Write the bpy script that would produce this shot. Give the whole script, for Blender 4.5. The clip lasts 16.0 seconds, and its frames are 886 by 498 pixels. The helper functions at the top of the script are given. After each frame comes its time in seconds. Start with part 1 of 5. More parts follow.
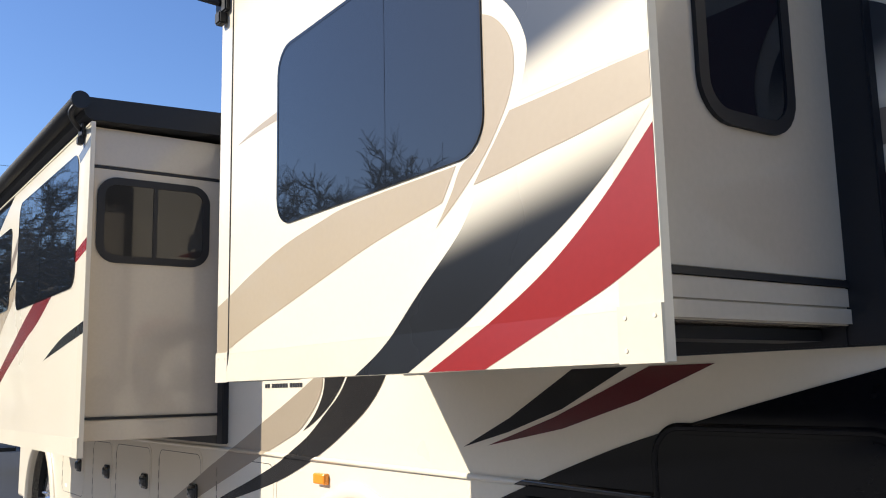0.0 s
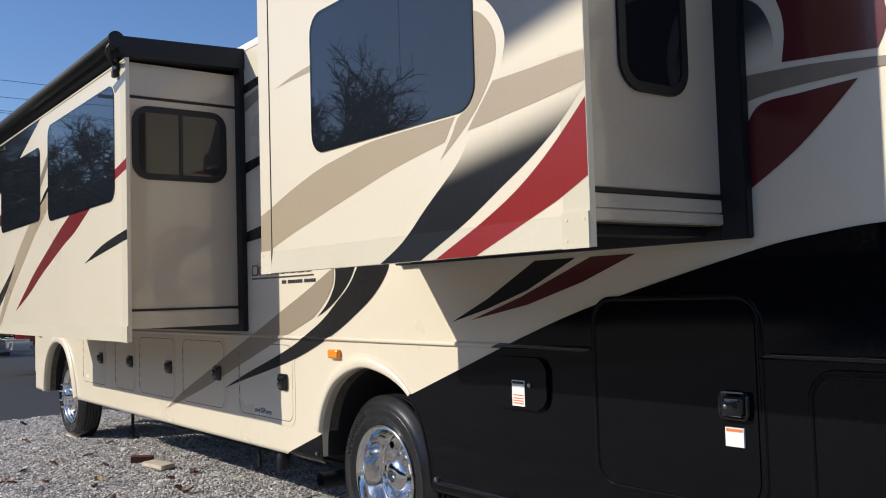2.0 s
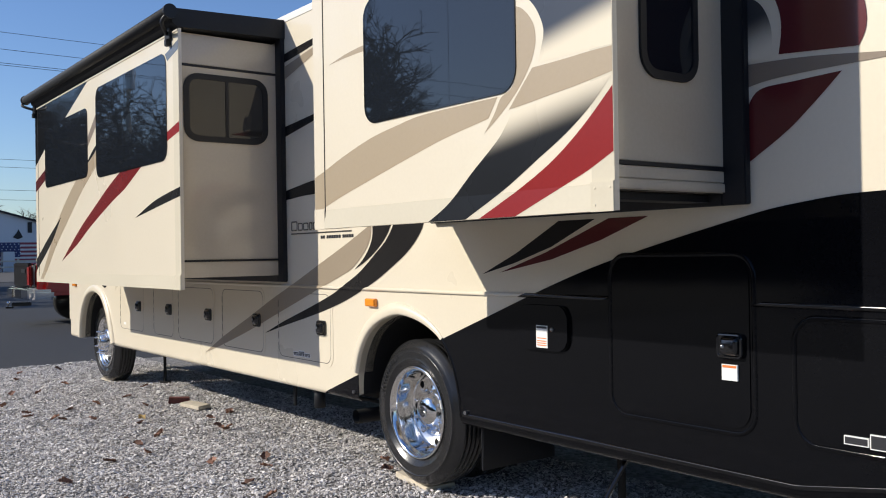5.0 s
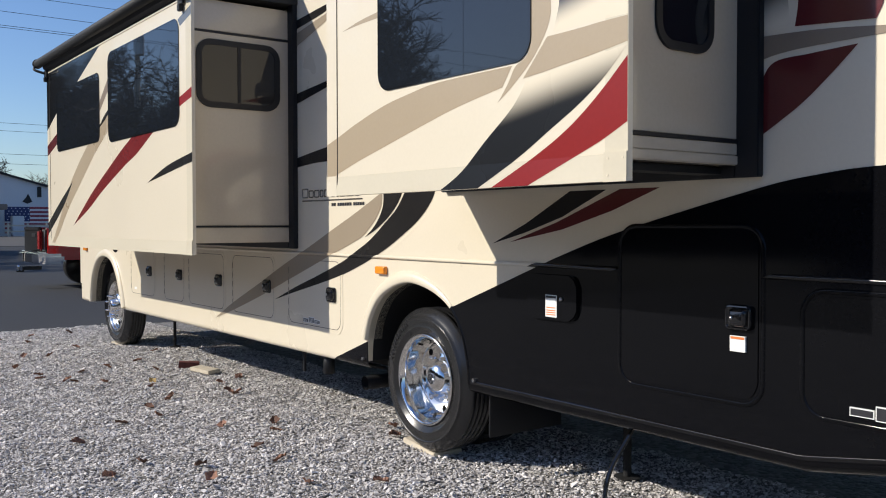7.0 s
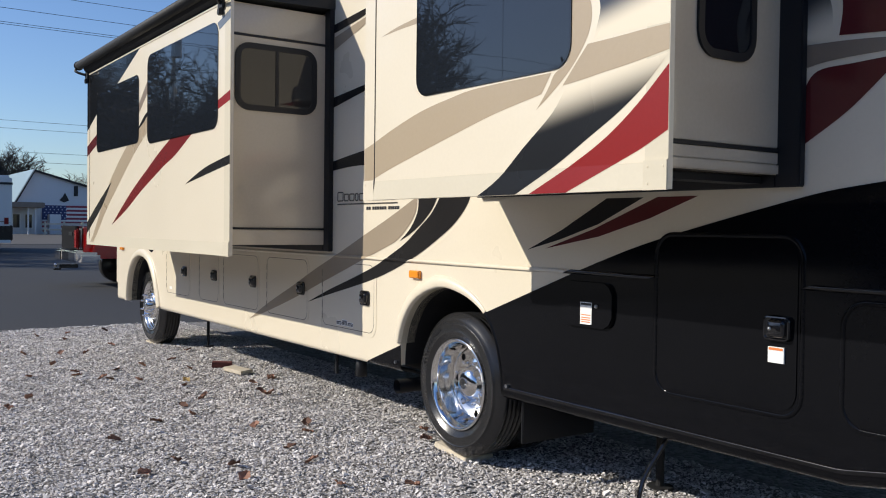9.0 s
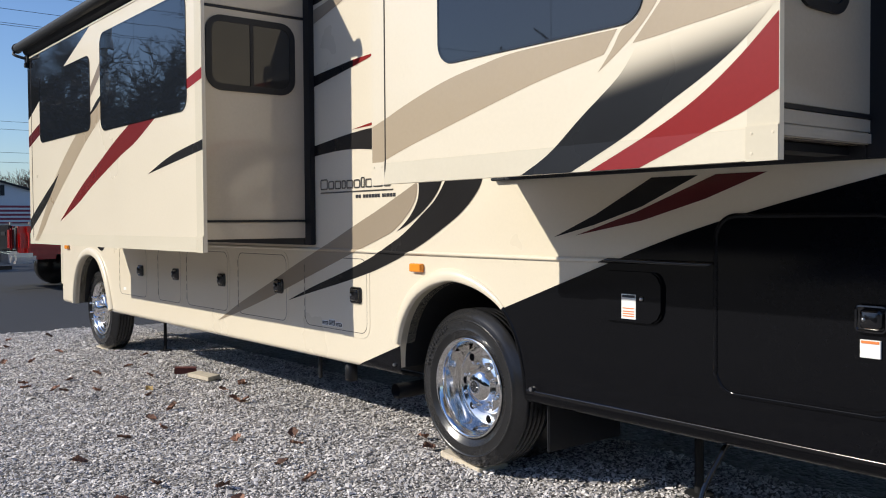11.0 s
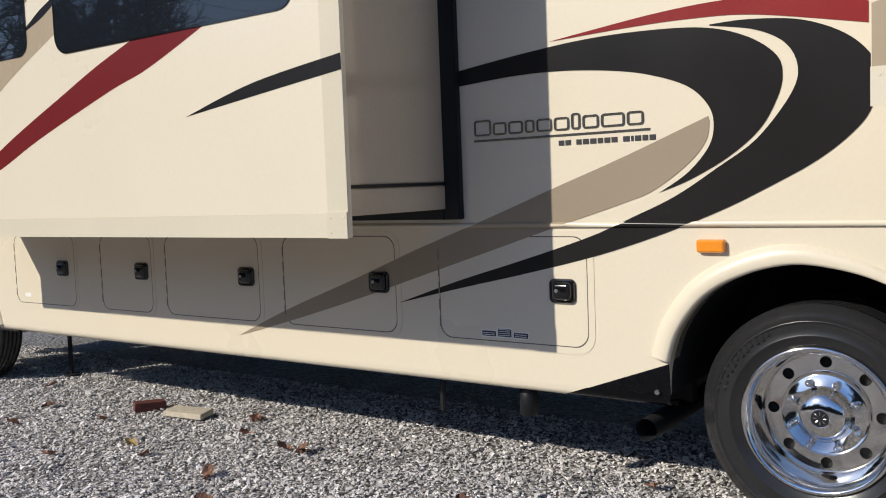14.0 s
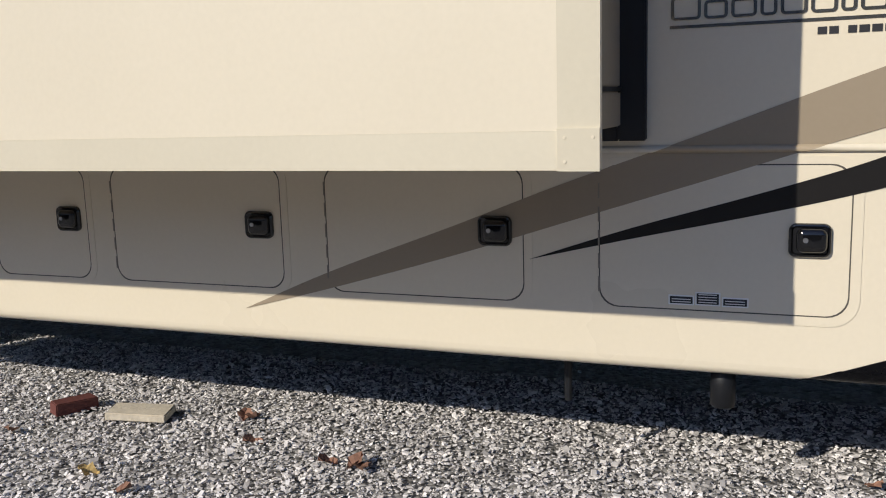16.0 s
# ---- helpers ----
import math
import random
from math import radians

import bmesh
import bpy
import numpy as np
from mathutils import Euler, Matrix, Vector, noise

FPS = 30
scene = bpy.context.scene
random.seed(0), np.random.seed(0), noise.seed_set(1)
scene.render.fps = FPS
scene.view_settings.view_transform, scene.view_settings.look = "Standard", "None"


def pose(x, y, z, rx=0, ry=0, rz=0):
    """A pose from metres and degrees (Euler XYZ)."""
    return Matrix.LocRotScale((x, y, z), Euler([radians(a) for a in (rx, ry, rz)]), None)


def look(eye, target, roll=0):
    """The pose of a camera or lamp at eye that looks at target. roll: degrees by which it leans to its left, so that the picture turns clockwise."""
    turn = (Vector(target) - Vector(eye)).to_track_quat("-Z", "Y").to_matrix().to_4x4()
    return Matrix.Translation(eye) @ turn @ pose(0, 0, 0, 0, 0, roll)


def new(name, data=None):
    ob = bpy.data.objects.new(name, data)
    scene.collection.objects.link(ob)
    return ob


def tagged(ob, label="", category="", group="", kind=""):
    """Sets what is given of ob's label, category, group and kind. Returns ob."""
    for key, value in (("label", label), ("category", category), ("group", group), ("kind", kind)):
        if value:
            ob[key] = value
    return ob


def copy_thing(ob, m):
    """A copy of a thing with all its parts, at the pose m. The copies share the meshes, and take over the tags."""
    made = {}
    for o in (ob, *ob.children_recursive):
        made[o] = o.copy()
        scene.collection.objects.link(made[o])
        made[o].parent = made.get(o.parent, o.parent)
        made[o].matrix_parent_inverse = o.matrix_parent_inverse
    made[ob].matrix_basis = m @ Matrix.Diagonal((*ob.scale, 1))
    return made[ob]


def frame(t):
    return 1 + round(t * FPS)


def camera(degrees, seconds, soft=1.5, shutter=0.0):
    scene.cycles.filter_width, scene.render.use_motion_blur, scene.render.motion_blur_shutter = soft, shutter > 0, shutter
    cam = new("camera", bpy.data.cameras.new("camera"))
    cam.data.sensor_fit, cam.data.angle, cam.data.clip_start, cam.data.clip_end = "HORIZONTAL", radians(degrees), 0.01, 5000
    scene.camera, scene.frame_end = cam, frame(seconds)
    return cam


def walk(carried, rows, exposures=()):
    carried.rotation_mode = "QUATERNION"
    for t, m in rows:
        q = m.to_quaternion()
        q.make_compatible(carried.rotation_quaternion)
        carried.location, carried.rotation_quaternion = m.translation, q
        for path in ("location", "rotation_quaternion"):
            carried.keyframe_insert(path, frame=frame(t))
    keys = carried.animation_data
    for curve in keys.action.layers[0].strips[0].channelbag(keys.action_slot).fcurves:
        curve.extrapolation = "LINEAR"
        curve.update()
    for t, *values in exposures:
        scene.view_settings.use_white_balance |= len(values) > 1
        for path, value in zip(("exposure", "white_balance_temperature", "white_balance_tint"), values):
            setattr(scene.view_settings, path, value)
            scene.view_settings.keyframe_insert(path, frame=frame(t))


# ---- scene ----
cam = camera(52.5, 16.0, soft=1.05)
PATH = [
    (0, (1.098, -1.883, 1.45), (-0.512, -0.736, 1.756), -1.2),
    (0.5, (1.259, -1.978, 1.449), (-0.435, -0.958, 1.744), -0.9),
    (1, (1.401, -2.107, 1.428), (-0.284, -1.059, 1.674), -2.0),
    (1.5, (1.57, -2.334, 1.396), (-0.034, -1.151, 1.562), -2.5),
    (2, (1.752, -2.486, 1.368), (0.166, -1.273, 1.472), -1.7),
    (2.5, (1.899, -2.621, 1.376), (0.31, -1.409, 1.467), -0.6),
    (3, (1.969, -2.782, 1.352), (0.394, -1.552, 1.421), -0.1),
    (3.5, (2.032, -2.874, 1.348), (0.47, -1.627, 1.397), -0.4),
    (4, (2.045, -2.889, 1.346), (0.454, -1.678, 1.393), -0.4),
    (6.5, (2.08, -2.942, 1.37), (0.493, -1.724, 1.333), -1.5),
    (7, (2.067, -2.936, 1.345), (0.464, -1.74, 1.291), -0.1),
    (7.5, (2.059, -2.961, 1.352), (0.433, -1.798, 1.284), 0.7),
    (8, (2.061, -2.967, 1.345), (0.418, -1.829, 1.272), 1.2),
    (8.5, (2.071, -2.962, 1.352), (0.424, -1.828, 1.298), 0.8),
    (11, (1.44, -2.968, 1.324), (-0.119, -1.716, 1.263), -0.4),
    (11.5, (1.056, -3.113, 1.303), (-0.427, -1.777, 1.183), -1.5),
    (12, (0.596, -3.137, 1.272), (-0.858, -1.769, 1.159), -2.5),
    (12.5, (0.124, -3.207, 1.312), (-1.327, -1.832, 1.244), -2.8),
    (13, (-0.368, -3.244, 1.326), (-1.766, -1.815, 1.282), -3.3),
    (13.5, (-0.883, -3.238, 1.327), (-2.178, -1.716, 1.265), -2.4),
    (14, (-1.372, -3.2, 1.328), (-2.537, -1.58, 1.187), -2.2),
    (14.5, (-1.86, -3.119, 1.322), (-2.958, -1.457, 1.143), -1.9),
    (15, (-2.298, -3.045, 1.302), (-3.334, -1.353, 1.053), -1.8),
    (15.5, (-2.747, -2.923, 1.283), (-3.58, -1.128, 0.99), -0.9),
    (16, (-3.131, -2.778, 1.318), (-3.856, -0.943, 0.992), -1.8),
]
EXPOSURES = [(0.0, 0.60), (0.15, 0.40), (0.35, 0.10), (0.6, -0.15), (1.0, -0.32), (1.5, -0.15), (2.0, 0.05), (4.0, 0.12), (8.5, 0.12), (11.5, 0.12), (12.0, -0.04), (12.5, -0.20), (13.0, -0.10), (14.5, -0.12), (16.0, -0.13)]
walk(cam, [(t, look(eye, target, roll)) for t, eye, target, roll in PATH], EXPOSURES)

# ---- world and light ----
SUN_DIR = Vector((0.42, 0.77, -0.52)).normalized()
world = bpy.data.worlds.new("sky")
scene.world = world
world.use_nodes = True
wn = world.node_tree
sky = wn.nodes.new("ShaderNodeTexSky")
sky.sky_type = "NISHITA"
sky.sun_disc = False
sky.sun_elevation = math.asin(0.52 / 1.02)
sky.sun_rotation = math.atan2(-0.42, -0.77)
sky.air_density, sky.dust_density, sky.ozone_density = 1.0, 0.5, 2.0
hue = wn.nodes.new("ShaderNodeHueSaturation")
hue.inputs["Hue"].default_value, hue.inputs["Saturation"].default_value, hue.inputs["Value"].default_value = 0.505, 1.10, 1.38
wn.links.new(sky.outputs[0], hue.inputs["Color"])
tint = wn.nodes.new("ShaderNodeVectorMath")
tint.operation = "MULTIPLY"
tint.inputs[1].default_value = (0.885, 1.0, 1.20)
wn.links.new(hue.outputs[0], tint.inputs[0])
wn.links.new(tint.outputs[0], wn.nodes["Background"].inputs[0])
wn.nodes["Background"].inputs[1].default_value = 0.077
sun_data = bpy.data.lights.new("sun", "SUN")
sun_data.energy, sun_data.angle, sun_data.color = 4.55, radians(0.53), (1.0, 0.935, 0.815)
sun = new("sun", sun_data)
sun.matrix_world = look((-8, -15, 12), Vector((-8, -15, 12)) + SUN_DIR)


# ---- materials ----
def material(name, color, rough=0.5, metal=0.0, coat=0.0, vary=0.06, grain=60.0, blotch=2.0, bump=0.0, bump_scale=120.0,
             rand=0.0, ior=1.45, rough_vary=0.08):
    """Paint, rubber, wood and the like: colour broken up at two scales, uneven gloss, fine relief."""
    m = bpy.data.materials.new(name)
    m.use_nodes = True
    nt = m.node_tree
    p = nt.nodes["Principled BSDF"]
    p.inputs["Roughness"].default_value, p.inputs["Metallic"].default_value = rough, metal
    p.inputs["Coat Weight"].default_value, p.inputs["Coat Roughness"].default_value, p.inputs["IOR"].default_value = coat, 0.04, ior
    geo = nt.nodes.new("ShaderNodeTexCoord")
    noises = []
    for scale, detail in ((grain, 3), (blotch, 4)):
        n = nt.nodes.new("ShaderNodeTexNoise")
        n.inputs["Scale"].default_value, n.inputs["Detail"].default_value = scale, detail
        nt.links.new(geo.outputs["Object"], n.inputs["Vector"])
        noises.append(n)
    add = nt.nodes.new("ShaderNodeMath")
    add.operation = "ADD"
    nt.links.new(noises[0].outputs["Fac"], add.inputs[0])
    nt.links.new(noises[1].outputs["Fac"], add.inputs[1])
    rng = nt.nodes.new("ShaderNodeMapRange")
    rng.inputs["From Min"].default_value, rng.inputs["From Max"].default_value = 0.6, 1.4
    rng.inputs["To Min"].default_value, rng.inputs["To Max"].default_value = 1 - vary, 1 + vary
    nt.links.new(add.outputs[0], rng.inputs["Value"])
    value = rng.outputs[0]
    if rand:
        info = nt.nodes.new("ShaderNodeObjectInfo")
        r2 = nt.nodes.new("ShaderNodeMapRange")
        r2.inputs["To Min"].default_value, r2.inputs["To Max"].default_value = 1 - rand, 1 + rand
        nt.links.new(info.outputs["Random"], r2.inputs["Value"])
        mul = nt.nodes.new("ShaderNodeMath")
        mul.operation = "MULTIPLY"
        nt.links.new(value, mul.inputs[0])
        nt.links.new(r2.outputs[0], mul.inputs[1])
        value = mul.outputs[0]
    mix = nt.nodes.new("ShaderNodeVectorMath")
    mix.operation = "SCALE"
    mix.inputs[0].default_value = color
    nt.links.new(value, mix.inputs["Scale"])
    nt.links.new(mix.outputs[0], p.inputs["Base Color"])
    rr = nt.nodes.new("ShaderNodeMapRange")
    rr.inputs["To Min"].default_value, rr.inputs["To Max"].default_value = max(0.0, rough - rough_vary), rough + rough_vary
    nt.links.new(noises[1].outputs["Fac"], rr.inputs["Value"])
    nt.links.new(rr.outputs[0], p.inputs["Roughness"])
    if bump:
        n = nt.nodes.new("ShaderNodeTexNoise")
        n.inputs["Scale"].default_value, n.inputs["Detail"].default_value = bump_scale, 3
        nt.links.new(geo.outputs["Object"], n.inputs["Vector"])
        b = nt.nodes.new("ShaderNodeBump")
        b.inputs["Strength"].default_value, b.inputs["Distance"].default_value = bump, 0.01
        nt.links.new(n.outputs["Fac"], b.inputs["Height"])
        nt.links.new(b.outputs[0], p.inputs["Normal"])
    return m


def fade_material(name, dark, light, a, b):
    """Airbrushed paint that fades from dark at point a to light at point b (x, z on the panel)."""
    m = material(name, dark, 0.28, ior=1.28)
    nt = m.node_tree
    p = nt.nodes["Principled BSDF"]
    co = nt.nodes.new("ShaderNodeTexCoord")
    sep = nt.nodes.new("ShaderNodeSeparateXYZ")
    nt.links.new(co.outputs["Object"], sep.inputs[0])
    dx, dz = b[0] - a[0], b[1] - a[1]
    l2 = dx * dx + dz * dz
    mx, mz, sm = (nt.nodes.new("ShaderNodeMath") for _ in range(3))
    mx.operation = mz.operation = "MULTIPLY_ADD"
    mx.inputs[1].default_value, mx.inputs[2].default_value = dx / l2, -(a[0] * dx + a[1] * dz) / l2
    nt.links.new(sep.outputs["X"], mx.inputs[0])
    mz.inputs[1].default_value = dz / l2
    nt.links.new(sep.outputs["Z"], mz.inputs[0])
    nt.links.new(mx.outputs[0], mz.inputs[2])
    ramp = nt.nodes.new("ShaderNodeMapRange")
    ramp.interpolation_type = "SMOOTHSTEP"
    nt.links.new(mz.outputs[0], ramp.inputs["Value"])
    mixc = nt.nodes.new("ShaderNodeMix")
    mixc.data_type = "RGBA"
    mixc.inputs[6].default_value, mixc.inputs[7].default_value = (*dark, 1), (*light, 1)
    nt.links.new(ramp.outputs[0], mixc.inputs[0])
    nt.links.new(mixc.outputs[2], p.inputs["Base Color"])
    return m


CREAM_RGB = (0.735, 0.660, 0.522)
CREAM = material("cream_paint", CREAM_RGB, 0.30, coat=0.35, vary=0.025, blotch=1.3, bump=0.01, bump_scale=8)
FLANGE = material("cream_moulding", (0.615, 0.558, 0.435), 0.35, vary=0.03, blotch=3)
SIDE = material("beige_panel", (0.54, 0.468, 0.365), 0.16, coat=0.6, vary=0.04, blotch=1.5, bump=0.01, bump_scale=200)
TAN = material("tan_paint", (0.405, 0.325, 0.225), 0.3, coat=0.15, vary=0.03)
WALL_TAN = material("dark_tan_paint", (0.315, 0.256, 0.186), 0.3, coat=0.15, vary=0.03)
TAUPE = material("taupe_paint", (0.24, 0.19, 0.145), 0.3, coat=0.15, vary=0.03)
DARK = material("charcoal_paint", (0.017, 0.016, 0.016), 0.25, vary=0.05, ior=1.30)
RED = material("red_paint", (0.24, 0.022, 0.022), 0.25, ior=1.35, vary=0.05)
DARK_RED = material("dark_red_paint", (0.155, 0.017, 0.018), 0.25, vary=0.06, ior=1.35)
MAROON = material("maroon_paint", (0.105, 0.015, 0.017), 0.2, coat=0.2, vary=0.05)
BLACK = material("gloss_black_paint", (0.0042, 0.0044, 0.0056), 0.06, vary=0.1, ior=1.265, bump=0.015, bump_scale=3, rough_vary=0.03)
EDGE_BLACK = material("black_paint_edge", (0.003, 0.003, 0.004), 0.17, ior=1.6, vary=0.1)
GLOSS_DARK = material("gloss_charcoal_paint", (0.010, 0.011, 0.013), 0.05, ior=1.6, vary=0.05, bump=0.03, bump_scale=2.5, rough_vary=0.02)
SLATE = material("slate_paint", (0.16, 0.18, 0.21), 0.25, ior=1.35, vary=0.04)
FRAME = material("black_rubber_trim", (0.008, 0.009, 0.012), 0.5, vary=0.1)
FABRIC = material("black_awning_fabric", (0.012, 0.013, 0.015), 0.65, vary=0.15, bump=0.15, bump_scale=300)
SEAM = material("grey_seam", (0.085, 0.075, 0.062), 0.6)
HINGE = material("cream_hinge", (0.24, 0.212, 0.17), 0.5)
GASKET = material("dark_gasket", (0.05, 0.042, 0.035), 0.6)
ROOF = material("white_roof", (0.75, 0.73, 0.68), 0.5, vary=0.05)
GLASS = material("tinted_glass", (0.012, 0.015, 0.02), 0.02, vary=0.0, ior=1.62, rough_vary=0.01, bump=0.055, bump_scale=2.6)
BLACKGLASS = material("black_glass", (0.007, 0.008, 0.011), 0.03, vary=0.0, ior=1.4, rough_vary=0.01)
SIDEGLASS = material("grey_glass", (0.028, 0.027, 0.025), 0.04, vary=0.0, ior=1.5, rough_vary=0.01)
CHROME = material("polished_aluminium", (0.84, 0.83, 0.81), 0.08, metal=1.0, vary=0.03, bump=0.012, bump_scale=30, rough_vary=0.04)
STEEL = material("steel", (0.45, 0.45, 0.46), 0.3, metal=1.0)
RUBBER = material("tyre_rubber", (0.021, 0.021, 0.022), 0.22, ior=1.5, vary=0.15, bump=0.05, bump_scale=150)
LATCH = material("black_plastic", (0.006, 0.006, 0.007), 0.12, coat=0.6)
AMBER = material("amber_lens", (0.85, 0.28, 0.02), 0.2, coat=0.5)
UNDER = material("undercoating", (0.010, 0.010, 0.011), 0.75, vary=0.3)
WHITE = material("white_label", (0.82, 0.82, 0.80), 0.4)
ORANGE = material("orange_ink", (0.75, 0.22, 0.06), 0.4)
INK = material("dark_ink", (0.03, 0.03, 0.035), 0.4)
SILVER = material("silver_lettering", (0.24, 0.235, 0.23), 0.18, metal=0.8)
DARK_WOOD = material("weathered_brown_wood", (0.25, 0.20, 0.16), 0.85, vary=0.25)
WIRE = material("grey_wire", (0.06, 0.065, 0.075), 0.6)
WOOD = material("weathered_pine", (0.60, 0.53, 0.42), 0.8, vary=0.2, grain=40, bump=0.3, bump_scale=60)
REDWOOD = material("red_painted_wood", (0.14, 0.046, 0.038), 0.75, vary=0.25, bump=0.3, bump_scale=60)


# ---- mesh helpers ----
def part(name, bm, mat, parent=None, label="", smooth=False):
    me = bpy.data.meshes.new(name)
    bm.to_mesh(me)
    bm.free()
    if smooth:
        me.shade_smooth()
    me.materials.append(mat)
    ob = new(name, me)
    ob.parent = parent
    if label:
        tagged(ob, label)
    return ob


def thing(name, label, category, at=(0, 0, 0), group="", kind=""):
    ob = new(name)
    ob.location = at
    return tagged(ob, label, category, group, kind)


def box(bm, lo, hi, bevel=0.0):
    made = bmesh.ops.create_cube(bm, size=1.0)["verts"]
    c, s = [(a + b) / 2 for a, b in zip(lo, hi)], [b - a for a, b in zip(lo, hi)]
    for v in made:
        v.co = Vector([v.co[i] * s[i] + c[i] for i in range(3)])
    if bevel:
        edges = list({e for v in made for e in v.link_edges})
        bmesh.ops.bevel(bm, geom=edges, offset=bevel, segments=2, affect="EDGES", clamp_overlap=True)
    return bm


def boxes(*specs, bevel=0.0):
    bm = bmesh.new()
    for lo, hi in specs:
        box(bm, lo, hi, bevel)
    return bm


def curve(points, n=8, closed=False):
    """A smooth line through the points (Catmull-Rom)."""
    pts = [Vector(p) for p in points]
    out = []
    last = len(pts) if closed else len(pts) - 1
    for i in range(last):
        p = [pts[(i + k) % len(pts)] if closed else pts[min(max(i + k, 0), len(pts) - 1)] for k in (-1, 0, 1, 2)]
        for j in range(n):
            t = j / n
            out.append(0.5 * (2 * p[1] + (p[2] - p[0]) * t + (2 * p[0] - 5 * p[1] + 4 * p[2] - p[3]) * t * t
                              + (3 * p[1] - p[0] - 3 * p[2] + p[3]) * t ** 3))
    if not closed:
        out.append(pts[-1])
    return out


def rounded(x0, z0, x1, z1, r, n=6):
    out = []
    for cx, cz, a in ((x1 - r, z1 - r, 0), (x0 + r, z1 - r, 90), (x0 + r, z0 + r, 180), (x1 - r, z0 + r, 270)):
        for k in range(n + 1):
            t = radians(a + 90 * k / n)
            out.append(Vector((cx + r * math.cos(t), cz + r * math.sin(t))))
    return out


def place(p, depth, axis):
    return (p[0], depth, p[1]) if axis == "y" else (depth, p[0], p[1])


def plate(outline, front, back, axis="y", bm=None, bevel=0.0):
    """A plate with the given outline, between two depths along y (or x)."""
    bm = bm or bmesh.new()
    pts = []
    for p in outline:
        if not pts or (Vector(p) - pts[-1]).length > 1e-4:
            pts.append(Vector(p))
    if (pts[0] - pts[-1]).length < 1e-4:
        pts.pop()
    a = [bm.verts.new(place(p, front, axis)) for p in pts]
    b = [bm.verts.new(place(p, back, axis)) for p in pts]
    fa = bm.faces.new(a)
    fb = bm.faces.new(b[::-1])
    for i in range(len(pts)):
        j = (i + 1) % len(pts)
        bm.faces.new((a[j], a[i], b[i], b[j]))
    if bevel:
        bmesh.ops.bevel(bm, geom=list(fa.edges), offset=bevel, segments=2, affect="EDGES")
    for f in bm.faces:
        f.normal_update()
    ngons = [f for f in bm.faces if len(f.verts) > 4]
    bmesh.ops.triangulate(bm, faces=ngons, ngon_method="EAR_CLIP")
    bmesh.ops.recalc_face_normals(bm, faces=bm.faces[:])
    return bm


def loft(x0, z0, x1, z1, r, rows, axis="y", n=6):
    """A rounded pad: the outline drawn in step by step, (inset, depth) row by row, and closed at the last."""
    bm = bmesh.new()
    lines = [[bm.verts.new(place(p, d, axis)) for p in rounded(x0 + i, z0 + i, x1 - i, z1 - i, max(r - i, 0.001), n)] for i, d in rows]
    for a, b in zip(lines, lines[1:]):
        for k in range(len(a)):
            j = (k + 1) % len(a)
            bm.faces.new((a[k], a[j], b[j], b[k]))
    bm.faces.new(lines[-1])
    bmesh.ops.recalc_face_normals(bm, faces=bm.faces[:])
    return bm


def ring(outer, inner, front, back, axis="y", bm=None):
    """A frame between two outlines that have the same number of points."""
    bm = bm or bmesh.new()
    n = len(outer)
    rows = [[bm.verts.new(place(p, d, axis)) for p in line] for line, d in ((outer, front), (inner, front), (inner, back), (outer, back))]
    for k in range(4):
        for i in range(n):
            j = (i + 1) % n
            bm.faces.new((rows[k][i], rows[k][j], rows[(k + 1) % 4][j], rows[(k + 1) % 4][i]))
    bmesh.ops.recalc_face_normals(bm, faces=bm.faces[:])
    return bm


def sweep(path, profile, bm=None, scale=None):
    """A profile of (across, out) offsets run along points in the x-z plane; out is towards -y."""
    bm = bm or bmesh.new()
    rows = []
    for i, p in enumerate(path):
        a, b = path[max(i - 1, 0)], path[min(i + 1, len(path) - 1)]
        d = (b - a).normalized()
        nrm = Vector((-d.y, d.x))
        k = scale[i] if scale else 1.0
        rows.append([bm.verts.new((p.x + nrm.x * u * k, -(o * k if o > 0 else o), p.y + nrm.y * u * k)) for u, o in profile])
    for r, s in zip(rows, rows[1:]):
        for k in range(len(profile) - 1):
            bm.faces.new((r[k], r[k + 1], s[k + 1], s[k]))
    bmesh.ops.recalc_face_normals(bm, faces=bm.faces[:])
    return bm


def tube(points, radius, sides=8, bm=None):
    bm = bm or bmesh.new()
    pts = [Vector(p) for p in points]
    radii = radius if isinstance(radius, (list, tuple)) else [radius] * len(pts)
    rows = []
    for i, p in enumerate(pts):
        d = (pts[min(i + 1, len(pts) - 1)] - pts[max(i - 1, 0)]).normalized()
        u = d.orthogonal().normalized() if not rows else (u - d * u.dot(d)).normalized()
        w = d.cross(u)
        rows.append([bm.verts.new(p + radii[i] * (u * math.cos(k * 2 * math.pi / sides) + w * math.sin(k * 2 * math.pi / sides))) for k in range(sides)])
    for r, s in zip(rows, rows[1:]):
        for k in range(sides):
            bm.faces.new((r[k], r[(k + 1) % sides], s[(k + 1) % sides], s[k]))
    bm.faces.new(rows[0][::-1])
    bm.faces.new(rows[-1])
    return bm


def lathe(profile, sides=48, bm=None):
    """A body of revolution about the y axis from (radius, y) pairs."""
    bm = bm or bmesh.new()
    rows = [[bm.verts.new((r * math.cos(2 * math.pi * k / sides), y, r * math.sin(2 * math.pi * k / sides))) for k in range(sides)] for r, y in profile]
    for r, s in zip(rows, rows[1:]):
        for k in range(sides):
            bm.faces.new((r[k], r[(k + 1) % sides], s[(k + 1) % sides], s[k]))
    bmesh.ops.recalc_face_normals(bm, faces=bm.faces[:])
    return bm


FOLD, LEAN_OUT = 0.09, 0.075


